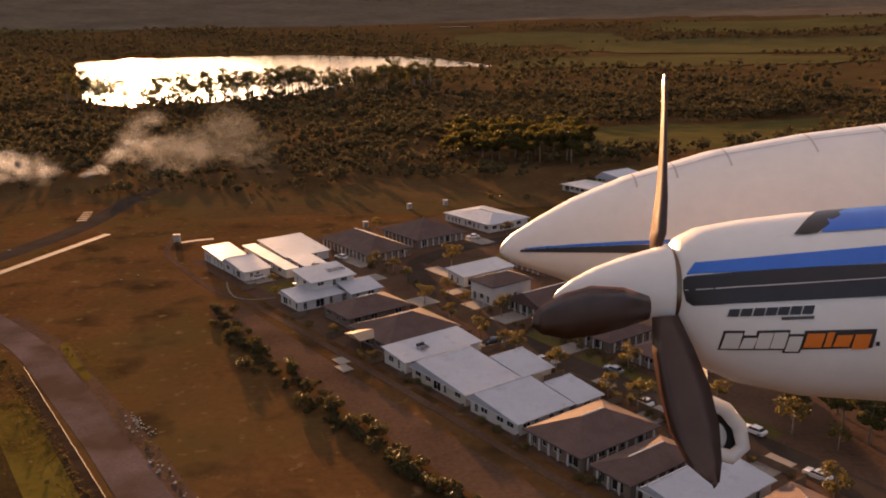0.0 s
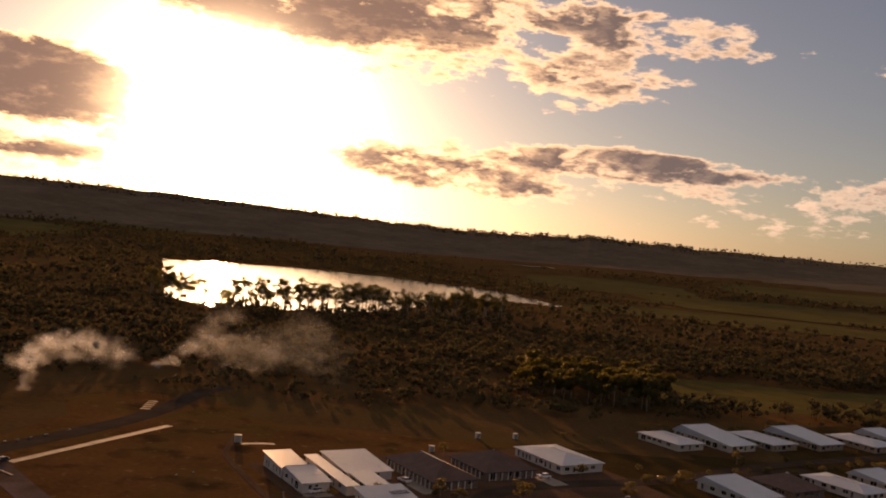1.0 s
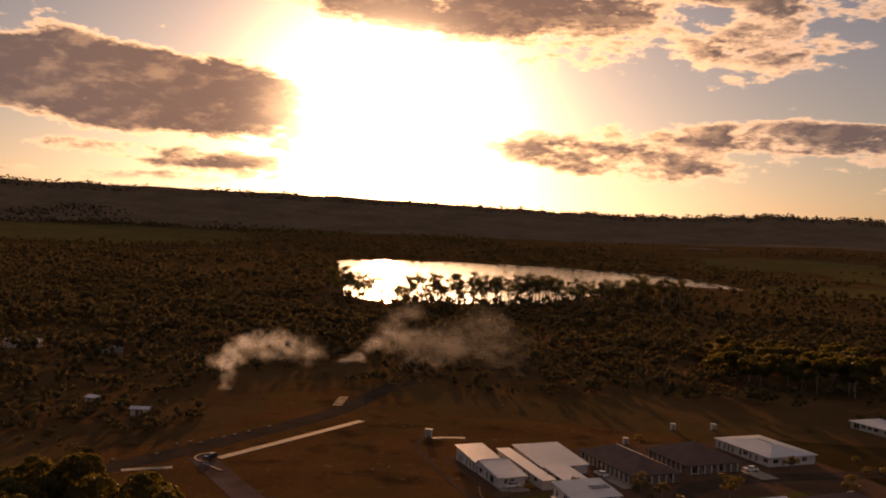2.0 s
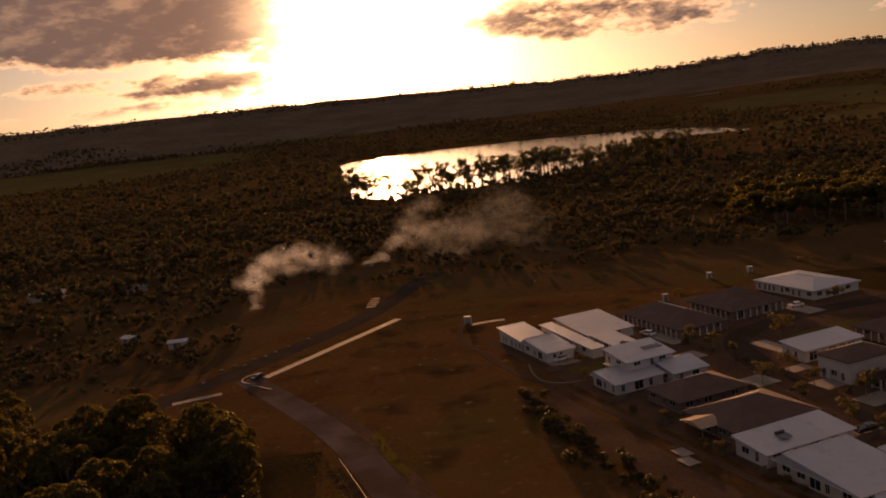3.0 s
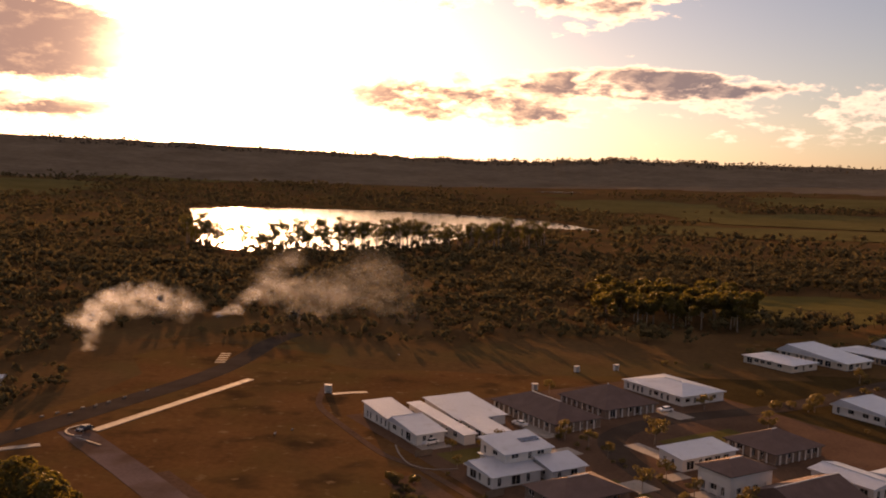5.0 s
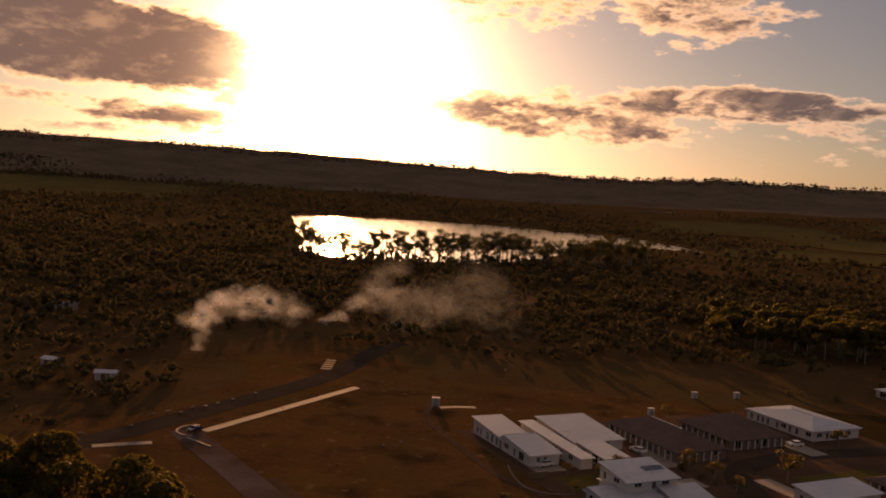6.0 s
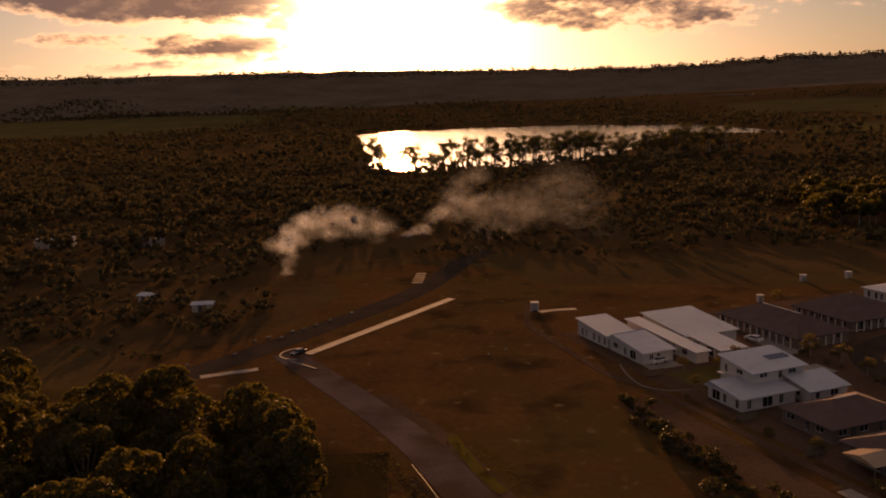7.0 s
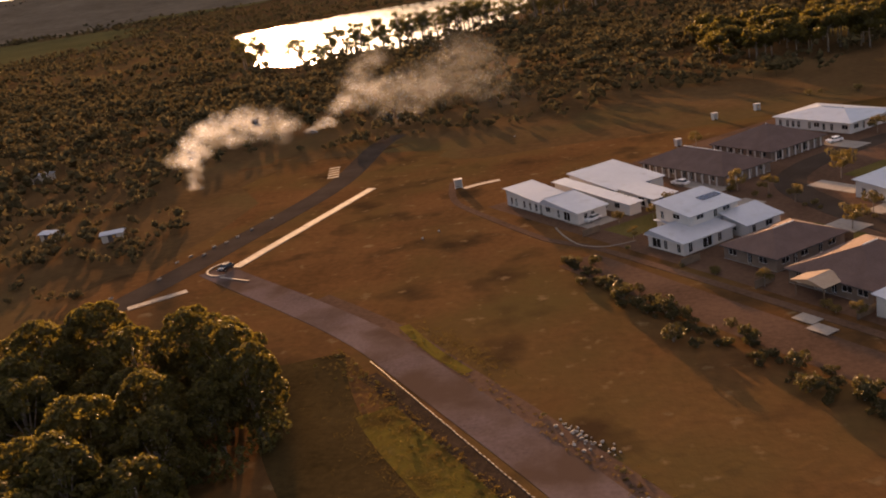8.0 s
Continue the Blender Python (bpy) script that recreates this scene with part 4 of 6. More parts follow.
# The line of gums along the near shore of the lake.
shore = []
for n in range(128):
    f = (n + rng.uniform(-0.4, 0.4)) / 127
    x = -408 + 356 * f
    y = (862 + 50 * abs(f - 0.2) + 210 * max(0, f - 0.5)) + rng.uniform(-26, 22)
    gap = 0.66 if 0.16 < f < 0.26 else 1.0
    shore.append((x, y, float(ground_height(x, y)) - 0.1, gap * rng.choice((0.62, 0.78, 0.92, 1.08)) * rng.uniform(0.9, 1.1), rng.uniform(0, 360)))
kinds = [make_tree(31, 7.2, 60 + k, 760, 0.72, LEAF, "slender gum tree standing against the bright lake", group="lakeside gums", bare=0.3, limbs=11) for k in range(5)]
for k, model in enumerate(kinds):
    scatter(model, shore[k::5])

# The dark clump beyond the estate.
clump = [(x + rng.uniform(-5, 5), y + rng.uniform(-5, 5)) for x in range(-8, 62, 10) for y in range(415, 500, 14)]
clump = [(x, y, float(ground_height(x, y)) - 0.1, rng.uniform(0.8, 1.2), rng.uniform(0, 360)) for x, y in clump]
kinds = [make_tree(14, 6, 70 + k, 900, 0.8, GUM_LEAF, "dense dark gum tree in a clump past the houses", group="gum clump") for k in range(2)]
for k, model in enumerate(kinds):
    scatter(model, clump[k::2])

# Street and garden trees.
garden = []
for s, w, k in ((14, 44, 1), (22, 45, 0.9), (27, 62, 1.2), (30, 44, 0.8), (47, 46, 0.9), (50, 36, 1.0), (58, 43, 0.8), (64, 33.5, 0.9), (70, 45, 1.0), (78, 32, 1.1), (84, 45.5, 0.9), (91, 31.5, 1.0), (97, 44, 0.8), (104, 31, 1.1), (112, 44, 1.0), (119, 30.5, 0.9), (127, 30, 1.2), (134, 44.5, 1.0), (141, 30.5, 1.2), (150, 44, 1.3), (158, 45, 1.0), (166, 30, 1.1),
                (10, 13, 0.7), (13, 20, 0.7), (12, 26, 0.8), (20, 8.5, 0.6), (76, 3.9, 0.6), (57, 5.2, 0.7), (86.4, 32, 0.8), (103, 70, 1.0), (32, 98, 1.1), (8, 100, 1.0), (-26, 70, 0.9), (24, 128, 1.0), (6, 176, 1.1), (100, 150, 1.2)):
    p = est(s, w)
    garden.append((p.x, p.y, 0.0, k * rng.uniform(0.9, 1.1), rng.uniform(0, 360)))
kinds = [make_tree(5.2, 2.3, 80 + k, 520, 0.27, LEAF_GOLD, "young street tree with golden sunlit leaves", group="street trees", bare=0.3) for k in range(3)]
for k, model in enumerate(kinds):
    scatter(model, garden[k::3])

# Heavy trees at the estate's near corner.
park = []
for s, w in ((148, 49), (154, 53), (161, 50), (168, 55), (175, 48), (160, 60), (170, 64), (182, 56), (150, 60), (190, 50), (142, 56), (178, 70), (188, 66)):
    p = est(s + rng.uniform(-2, 2), w + rng.uniform(-2, 2))
    park.append((p.x, p.y, 0.0, rng.uniform(0.6, 0.95), rng.uniform(0, 360)))
scatter(make_tree(12, 4.6, 95, 1500, 0.45, LEAF, "leafy dark tree in the corner park", group="park trees"), park)


def make_shrub(seed, leaves, r, mat, label, group):
    rng, npr = random.Random(seed), np.random.default_rng(seed)
    t = thing("shrub", Matrix(), label, "shrub", group)
    b = Build()
    centres, radii = [], []
    for k in range(5):
        a = 2 * math.pi * k / 5 + rng.uniform(-0.4, 0.4)
        e = Vector((math.cos(a) * r * 0.6, math.sin(a) * r * 0.6, r * rng.uniform(0.7, 1.2)))
        b.tube([(0, 0, -0.1), e * 0.5 + Vector((0, 0, 0.1)), e], [0.06, 0.04, 0.015], 5)
        centres.append(tuple(e)), radii.append(r * rng.uniform(0.4, 0.62))
    part("stem", b, BARK, t)
    v, f = leaf_faces(centres, radii, leaves, 0.2 * r, npr, 0.9)
    part("foliage", raw_mesh("foliage", v.tolist(), f.tolist(), mat), mat, t)
    return t


v, f = leaf_faces([(x, y, 1.3 * k) for x, y, z, k, turn in under], [1.5 * k for x, y, z, k, turn in under], 26000, 0.42, np.random.default_rng(31))
tagged(new("undergrowth", raw_mesh("undergrowth", v.tolist(), f.tolist(), LEAF)), "tangled dark undergrowth beneath the gums", "undergrowth", "", "stuff")
hedge = []
for n in range(165):
    s = 22 + n * 0.87 + rng.uniform(-1.6, 1.6)
    w = float(np.interp(s, [22, 33, 60, 88, 114, 170], [-8.5, -10.9, -13.4, -15.4, -15.4, -15.5])) + rng.gauss(0, 2.0)
    p = est(s, w)
    hedge.append((p.x, p.y, 0.0, rng.choice((0.3, 0.42, 0.55, 0.75, 1.05)) * rng.uniform(0.8, 1.2), rng.uniform(0, 360)))
kinds = [make_shrub(20 + k, 260, 1.5, HEDGE_LEAF, "ragged dark shrub in a row along the paddock", "paddock shrubs") for k in range(3)]
for k, model in enumerate(kinds):
    scatter(model, hedge[k::3])
yard = []
for n in range(70):
    s, w = rng.choice([(rng.uniform(10, 190), rng.uniform(3.4, 5.0)), (rng.uniform(60, 190), rng.uniform(29, 32)), (rng.uniform(10, 120), rng.uniform(42, 46))])
    p = est(s, w)
    yard.append((p.x, p.y, 0.0, rng.uniform(0.35, 0.75), rng.uniform(0, 360)))
for n in range(110):
    p = est(rng.choice((-42, 16, 22, 55, 88, rng.uniform(-40, 100))) + rng.uniform(-3, 3), rng.uniform(120, 300))
    yard.append((p.x, p.y, 0.0, rng.uniform(0.5, 1.3), rng.uniform(0, 360)))
scatter(make_shrub(33, 200, 1.3, LEAF_GOLD, "small clipped garden shrub beside a house", "garden shrubs"), yard)
verge = []
for n in range(44):
    f = rng.random()
    side = rng.choice((-6.8, -8.2, -10.6, 6.6))
    x, y = -99.5 + 47 * f, 157 - 62 * f
    verge.append((x + side * 0.8 + rng.gauss(0, 0.5), y + side * 0.6 + rng.gauss(0, 0.9), 0.0, rng.uniform(0.15, 0.4), rng.uniform(0, 360)))
scatter(make_shrub(35, 160, 1.1, LEAF, "scrubby roadside bush on the gravel verge", "verge scrub"), verge)

# Dark rough grass and litter along the verges, olive grass past it.
npr = np.random.default_rng(77)
tufts = []
for n in range(900):
    f, off = npr.random(), -5.6 - abs(npr.normal(0, 2.0))
    if n % 4 == 0:
        off = 4.6 + abs(npr.normal(0, 1.6))
    tufts.append((-99.5 + 47 * f + off * 0.8, 157 - 62 * f + off * 0.6, 0.05))
v, f = leaf_faces(tufts, npr.uniform(0.12, 0.34, len(tufts)), 12000, 0.1, npr, 0.6)
meadow = [(-83.5 + 0.6 * a + 0.8 * b, 117.5 - 0.8 * a + 0.6 * b, 0.03) for a, b in zip(npr.normal(0, 11, 1500), npr.normal(0, 2.6, 1500))]
meadow += [(-82.5 + 0.64 * a + 0.77 * b, 151.0 - 0.77 * a + 0.64 * b, 0.03) for a, b in zip(npr.normal(0, 7, 500), npr.normal(0, 1.3, 500))]
v2, f2 = leaf_faces(meadow, npr.uniform(0.3, 0.7, len(meadow)), 9000, 0.1, npr, 0.1)
tagged(new("paddock_grass", raw_mesh("paddock_grass", v2.tolist(), f2.tolist(), BLADE)), "olive green grass beside the gravel road", "grass", "", "stuff")
tagged(new("verge_grass", raw_mesh("verge_grass", v.tolist(), f.tolist(), BLADE)), "rough dark grass tufts along the gravel road", "grass", "", "stuff")


# ---- woods: too many to count ----
def clump_shape(fine):
    """Corners and triangles of a rough ball: twenty faces, or eight."""
    if not fine:
        return np.array([(1, 0, 0), (-1, 0, 0), (0, 1, 0), (0, -1, 0), (0, 0, 1), (0, 0, -1)], float), np.array([(0, 2, 4), (2, 1, 4), (1, 3, 4), (3, 0, 4), (2, 0, 5), (1, 2, 5), (3, 1, 5), (0, 3, 5)])
    bm = bmesh.new()
    bmesh.ops.create_icosphere(bm, subdivisions=1, radius=1.0)
    bm.verts.ensure_lookup_table()
    corners, tris = np.array([tuple(v.co) for v in bm.verts]), np.array([[v.index for v in f.verts] for f in bm.faces])
    bm.free()
    return corners, tris


def woods(name, spots, label, lobes, sprays, size, seed, mat=WOOD_LEAF, fine=True):
    """spots: x, y, height, spread. Each tree is a few ragged leaf clumps with loose sprays round them, on a stake of a trunk."""
    npr = np.random.default_rng(seed)
    spots = np.asarray(spots, float)
    base = ground_height(spots[:, 0], spots[:, 1])
    n = len(spots)
    off = npr.normal(size=(n, lobes, 3)) * np.array([0.4, 0.4, 0.15])
    c = np.stack([spots[:, 0], spots[:, 1], base + spots[:, 2] * 0.6], -1)[:, None] + off * np.stack([spots[:, 3], spots[:, 3], spots[:, 2]], -1)[:, None]
    r = spots[:, 3][:, None] * npr.uniform(0.28, 0.5, (n, lobes))
    corners, tris = clump_shape(fine)
    turn = npr.uniform(0, 2 * math.pi, (n, lobes, 1))
    jag = npr.uniform(0.6, 1.05, (n, lobes, len(corners)))
    cx = (corners[:, 0] * np.cos(turn) - corners[:, 1] * np.sin(turn)) * jag
    cy = (corners[:, 0] * np.sin(turn) + corners[:, 1] * np.cos(turn)) * jag
    cz = corners[:, 2] * jag * 0.8
    clump_v = (c[:, :, None] + np.stack([cx, cy, cz], -1) * r[:, :, None, None]).reshape(-1, 3)
    clump_f = (np.arange(n * lobes)[:, None, None] * len(corners) + tris).reshape(-1, 3)
    lobe = np.arange(sprays) % lobes
    d = npr.normal(size=(n, sprays, 3)) + np.array([0, 0, 0.4])
    d /= np.linalg.norm(d, axis=2, keepdims=True)
    pos = c[:, lobe] + d * (r[:, lobe] * npr.uniform(0.75, 1.3, (n, sprays)))[..., None] * np.array([1, 1, 0.8])
    face = d + 0.4 * npr.normal(size=pos.shape)
    a = np.cross(npr.normal(size=pos.shape), face)
    a /= np.linalg.norm(a, axis=2, keepdims=True)
    b = np.cross(a, face)
    b /= np.linalg.norm(b, axis=2, keepdims=True) + 1e-9
    s = (size * spots[:, 3])[:, None, None] * npr.uniform(0.6, 1.3, (n, sprays, 1))
    q = np.stack([pos - a * s, pos + b * s * 0.8, pos + a * s, pos - b * s * 0.8], 2).reshape(-1, 3)
    leaf_f = np.arange(len(q)).reshape(-1, 4) + len(clump_v)
    tv, tf = [], []
    for i in range(n):
        x, y, hh, sp = spots[i]
        k = len(clump_v) + len(q) + len(tv)
        w = 0.011 * hh
        tv += [(x - w, y - w, base[i] - 0.2), (x + w, y - w, base[i] - 0.2), (x, y + w, base[i] - 0.2), (x, y, base[i] + 0.7 * hh)]
        tf += [(k, k + 1, k + 3), (k + 1, k + 2, k + 3), (k + 2, k, k + 3)]
    me = raw_mesh(name, clump_v.tolist() + q.tolist() + tv, clump_f.tolist() + leaf_f.tolist() + tf, mat)
    return tagged(new(name, me), label, "woods", "", "stuff")


def estate_clear(x, y):
    d = EST.inverted() @ Vector((x, y, 0))
    return -60 < d.x < 230 and -60 < d.y < (312 if d.x < 95 else 232)


def field_clear(x, y, grow=1.0):
    for cx, cy, rx, ry, turn in FIELDS:
        c, s = math.cos(radians(turn)), math.sin(radians(turn))
        u, v = c * (x - cx) + s * (y - cy), -s * (x - cx) + c * (y - cy)
        if (u / rx) ** 2 + (v / ry) ** 2 < grow:
            return True
    return False


def sow(count, x0, x1, y0, y1, h, spread, keep, seed):
    rr = random.Random(seed)
    out = []
    for _ in range(count):
        x, y = rr.uniform(x0, x1), rr.uniform(y0, y1)
        if keep(x, y, rr):
            k = 0.6 + 0.85 * rr.random() ** 1.4
            out.append((x, y, h * k, spread * k * rr.uniform(0.85, 1.2)))
    return out


def open_noise(x, y, scale):
    return noise.noise(Vector((x / scale, y / scale, 3.7)))


def keep_mid(x, y, rr):
    if estate_clear(x, y) or field_clear(x, y, 1.1):
        return False
    if inside_distance(np.array([x]), np.array([y]), LAKE)[0] > -24:
        return False
    if -172 < x < -60 and y < 312 + 12 * math.sin(x / 9.0):
        return False
    if x > -60 and y < 365:
        return False
    if abs(x + 185) < 22 and abs(y - 300) < 34 or abs(x + 175) < 14 and abs(y - 362) < 20:
        return False
    if -175 < x < -60 and y < 350:
        return True
    return open_noise(x, y, 60) + 0.5 > rr.random() * 0.8


near_woods = sow(15500, -720, 330, 190, 870, 9.5, 4.6, keep_mid, 3)
near_woods = [p for p in near_woods if not (p[0] > -178 and p[1] < 335)]
# Low scrub along the near fringe, rising to full height further in.
near_woods = [(x, y, h * k, r * (0.4 + 0.6 * k)) for x, y, h, r in near_woods for k in [max(0.25, min(1.0, 0.25 + (min(y - 300, 900) / 260 if x > -190 else max(-190 - x, y - 300) / 170)))]]
woods("mid_woods", near_woods, "brown-green eucalypt woodland between estate and lake", 3, 40, 0.15, 1, WOOD_LEAF, False)


def keep_far(x, y, rr):
    if inside_distance(np.array([x]), np.array([y]), LAKE)[0] > -4 or inside_distance(np.array([x]), np.array([y]), POND)[0] > -90:
        return False
    if field_clear(x, y, 1.0) or (x > -200 and y < 900 and field_clear(x, y, 1.3)):
        return False
    if -720 < x < 330 and y < 870 or abs(math.degrees(math.atan2(-x, y)) - 12) > 40:
        return False
    if -140 < x < 70 and 1270 < y < 1440:
        return False
    if inside_distance(np.array([x]), np.array([y]), LAKE)[0] > -120:
        return True
    return open_noise(x, y, 330) + (0.55 if x < -250 and y < 2000 else 0.3) > rr.random() * 0.7


woods("far_woods", sow(26000, -2300, 1300, 500, 2750, 10, 7.5, keep_far, 7), "patchy dark woodland over the valley floor", 1, 12, 0.26, 2, WOOD_LEAF, False)
woods("hill_woods", sow(30000, -3600, 1800, 2200, 4350, 9, 8, lambda x, y, rr: 4020 < math.hypot(x, y) < 4330 and abs(math.degrees(math.atan2(-x, y)) - 13) < 36 and open_noise(x, y, 420) + 0.62 > rr.random() * 0.8, 9), "forest along the crest of the distant ridges, coloured for haze", 1, 6, 0.3, 4, RIDGE_LEAF, False)


# ---- entrance path, kerb and bed ----
def slab_path(a, b, width, count, label, seed):
    """A straight path of cast slabs with open joints, each a little off level."""
    rr = random.Random(seed)
    a, b = Vector(a), Vector(b)
    step = (b - a) / count
    turn = math.degrees(math.atan2(step.y, step.x))
    t = thing("concrete_path", Matrix(), label, "path", "", "structure")
    half = step.length / 2
    slab = Build().box(-half + 0.03, half - 0.03, -width / 2, width / 2, -0.2, 0.1).mesh("slab", SLAB)
    for k in range(count):
        p = a + step * (k + 0.5)
        part("slab", slab, SLAB, t, "", pose(p.x, p.y, rr.uniform(-0.02, 0.03), rr.uniform(-0.4, 0.4), rr.uniform(-0.3, 0.3), turn))


slab_path((-126.9, 266.8), (-144.6, 204.4), 2.8, 24, "long straight pale concrete path beside the dark road", 3)
slab_path((-150.6, 191.2), (-161.0, 183.2), 2.4, 5, "short pale concrete path past the road opening", 4)


def curved_kerb(cx, cy, r, a0, a1, h):
    t = thing("curved_kerb", Matrix.Translation((cx, cy, 0)), "low curved concrete kerb round the road corner", "kerb", "", "structure")
    n = 14
    for k in range(n):
        p, q = radians(a0 + (a1 - a0) * k / n), radians(a0 + (a1 - a0) * (k + 0.97) / n)
        ring = [(rr * math.cos(a), rr * math.sin(a)) for rr, a in ((r, p), (r, q), (r + 0.5, q), (r + 0.5, p))]
        part("kerb_stone", Build().prism(ring, -0.2, h), CONCRETE, t)
    return t


curved_kerb(-146.3, 204.3, 4.7, 112, 285, 0.2)
solid("kerb_strip", ribbon([(-145.6, 198.0), (-141, 195.8), (-137.0, 193.8)], 0.5, -0.2, 0.2), CONCRETE, "straight concrete kerb leading off the corner", "kerb", "structure")
# ---- kerb, rocks, road marks and posts ----
kerb = thing("kerb", Matrix(), "pale concrete edging stones along the gravel road", "kerb", "", "structure")
stone = Build().box(-0.34, 0.34, -0.09, 0.09, -0.15, 0.12).mesh("edging_stone", EDGING)
for k in range(66):
    f = k / 65
    x, y = -97.0 + 40.8 * f, 147.6 - 54.6 * f
    part("edging_stone", stone, EDGING, kerb, "", pose(x + rng.uniform(-0.05, 0.05), y, 0, 0, 0, -53.2 + rng.uniform(-2, 2)))


def rock_mesh(seed):
    rr = random.Random(seed)
    bm = bmesh.new()
    bmesh.ops.create_icosphere(bm, subdivisions=1, radius=0.5)
    for v in bm.verts:
        v.co *= rr.uniform(0.75, 1.2)
        v.co.z *= 0.7
    me = bpy.data.meshes.new("rock")
    bm.to_mesh(me)
    bm.free()
    me.materials.append(ROCK)
    return me


stones = [rock_mesh(k) for k in range(5)]
for n in range(58):
    f = rng.random()
    if n < 40:
        x, y = -66 + 7 * f + rng.gauss(0, 1.0), 126.5 - 11 * f + rng.gauss(0, 0.9)
    else:
        x, y = -55 + 14 * f + rng.gauss(0, 0.6), 108 - 17.5 * f + rng.gauss(0, 0.6)
    k = rng.uniform(0.25, 0.75)
    solid("rock", stones[n % 5], ROCK, "pale broken rock dumped beside the gravel road", "rock", "", "roadside rocks", Matrix.LocRotScale((x, y, 0.18 * k), Euler((rng.uniform(0, 0.4), 0, rng.uniform(0, 6))), (k, k * rng.uniform(0.7, 1.1), k)))

for x, y in ((-101.0, 212.1), (-97.9, 216.5), (-89.2, 316.9)):
    solid("rock", stones[1], ROCK, "single pale stone lying in the dry paddock", "rock", "", "", Matrix.LocRotScale((x, y, 0.15), Euler((0.2, 0, 1.0)), (0.8, 0.6, 0.7)))
marks = thing("road_marking", pose(-147.2, 295, 0.06, 0, 0, 104), "white painted bars across the sealed road", "road marking", "", "structure")
for k in range(5):
    part("bar", Build().box(-8 + 3.6 * k, -7.0 + 3.6 * k, -1.8, 1.8, -0.03, 0.02), CONCRETE, marks)


def block(x, y, turn):
    t = thing("marker_block", pose(x, y, 0, 0, 0, turn), "low pale concrete block along the road edge", "block", "road marker blocks")
    part("base", Build().prism([(-0.55, -0.18), (0.55, -0.18), (0.55, 0.18), (-0.55, 0.18)], -0.1, 0.3), CONCRETE, t)
    part("cap", Build().box(-0.48, 0.48, -0.12, 0.12, 0.3, 0.38), CONCRETE, t)
    return t


first = block(-158.4, 217.2, 66)
for x, y in ((-161.8, 216.8), (-158.3, 223.2), (-163.7, 212.8), (-156.1, 226.1), (-154.7, 230.3), (-153.0, 236), (-162.5, 201), (-169.2, 190.6), (-150.5, 245)):
    copy_thing(first, pose(x, y, 0, 0, 0, 66))


def shelter(m, label, w=4.0, d=2.6, h=3.0):
    t = thing("shelter", m, label, "shelter", "small shelters")
    for name, box in (("side_wall", (-w / 2, -w / 2 + 0.3, -d / 2, d / 2, -0.2, h - 0.3)), ("side_wall", (w / 2 - 0.3, w / 2, -d / 2, d / 2, -0.2, h - 0.3)), ("back_wall", (-w / 2 + 0.3, w / 2 - 0.3, d / 2 - 0.25, d / 2, -0.2, h - 0.3))):
        part(name, Build().box(*box), RENDER_WHITE, t)
    part("roof", Build().box(-w / 2 - 0.12, w / 2 + 0.12, -d / 2 - 0.12, d / 2 + 0.12, h - 0.3, h), RENDER_WHITE, t)
    part("bench", Build().box(-w / 2 + 0.3, w / 2 - 0.3, 0.4, d / 2 - 0.25, 0.35, 0.5), FENCE, t)
    return t


shelter(pose(-99.0, 255.5, 0, 0, 0, 12), "small white open-fronted shelter at the end of the path", 2.1, 1.3, 2.6)
for s, w in ((-43.5, 112.5), (-47, 98), (-32, 69)):
    p = est(s, w)
    shelter(pose(p.x, p.y, 0, 0, 0, 25), "small white open-fronted kiosk on bare ground", 1.6, 1.2, 2.1)
solid("shelter_path", ribbon([(-97.5, 254.5), (-93, 257.5), (-88, 259.5)], 2.2, -0.1, 0.06), CONCRETE, "pale concrete path beside the shelter", "path", "structure")


def small_shed(x, y, turn, w, d, h, label):
    t = thing("shed", pose(x, y, 0, 0, 0, turn), label, "shed", "sheds left of the road")
    b, _ = roof_solid(-w / 2, w / 2, -d / 2, d / 2, h, 14, "gable_x", 0.4)
    part("roof", b, ROOF_PALE, t)
    w2 = Build()
    for box in ((-w / 2, w / 2, -d / 2, -d / 2 + 0.15), (-w / 2, w / 2, d / 2 - 0.15, d / 2), (-w / 2, -w / 2 + 0.15, -d / 2 + 0.15, d / 2 - 0.15), (w / 2 - 0.15, w / 2, -d / 2 + 0.15, d / 2 - 0.15)):
        w2.box(*box, -0.2, h)
    part("wall", w2, RENDER_CREAM, t)
    part("door", Build().box(-1.2, 1.2, -d / 2 - 0.06, -d / 2 - 0.01, 0, 2.1), TRIM_DARK, t)


small_shed(-197, 241, 20, 6.0, 4.0, 2.2, "pale-roofed shed among dark trees")
small_shed(-222, 249, -10, 5.5, 4, 2.2, "small pale-roofed shed in the scrub")
small_shed(-338, 341, 30, 16, 9, 3.0, "long pale-roofed farm shed in the woods")
small_shed(-290, 345, 5, 9, 7, 2.8, "small shed with a light roof in the woods")

solid("garden_edging", ribbon([(-70, 210), (-67.6, 202.8), (-63.6, 195.8), (-58.2, 194), (-53, 196)], 0.4, -0.1, 0.1, 2.0), EDGING, "pale curved edging round the corner yard", "edging", "structure")
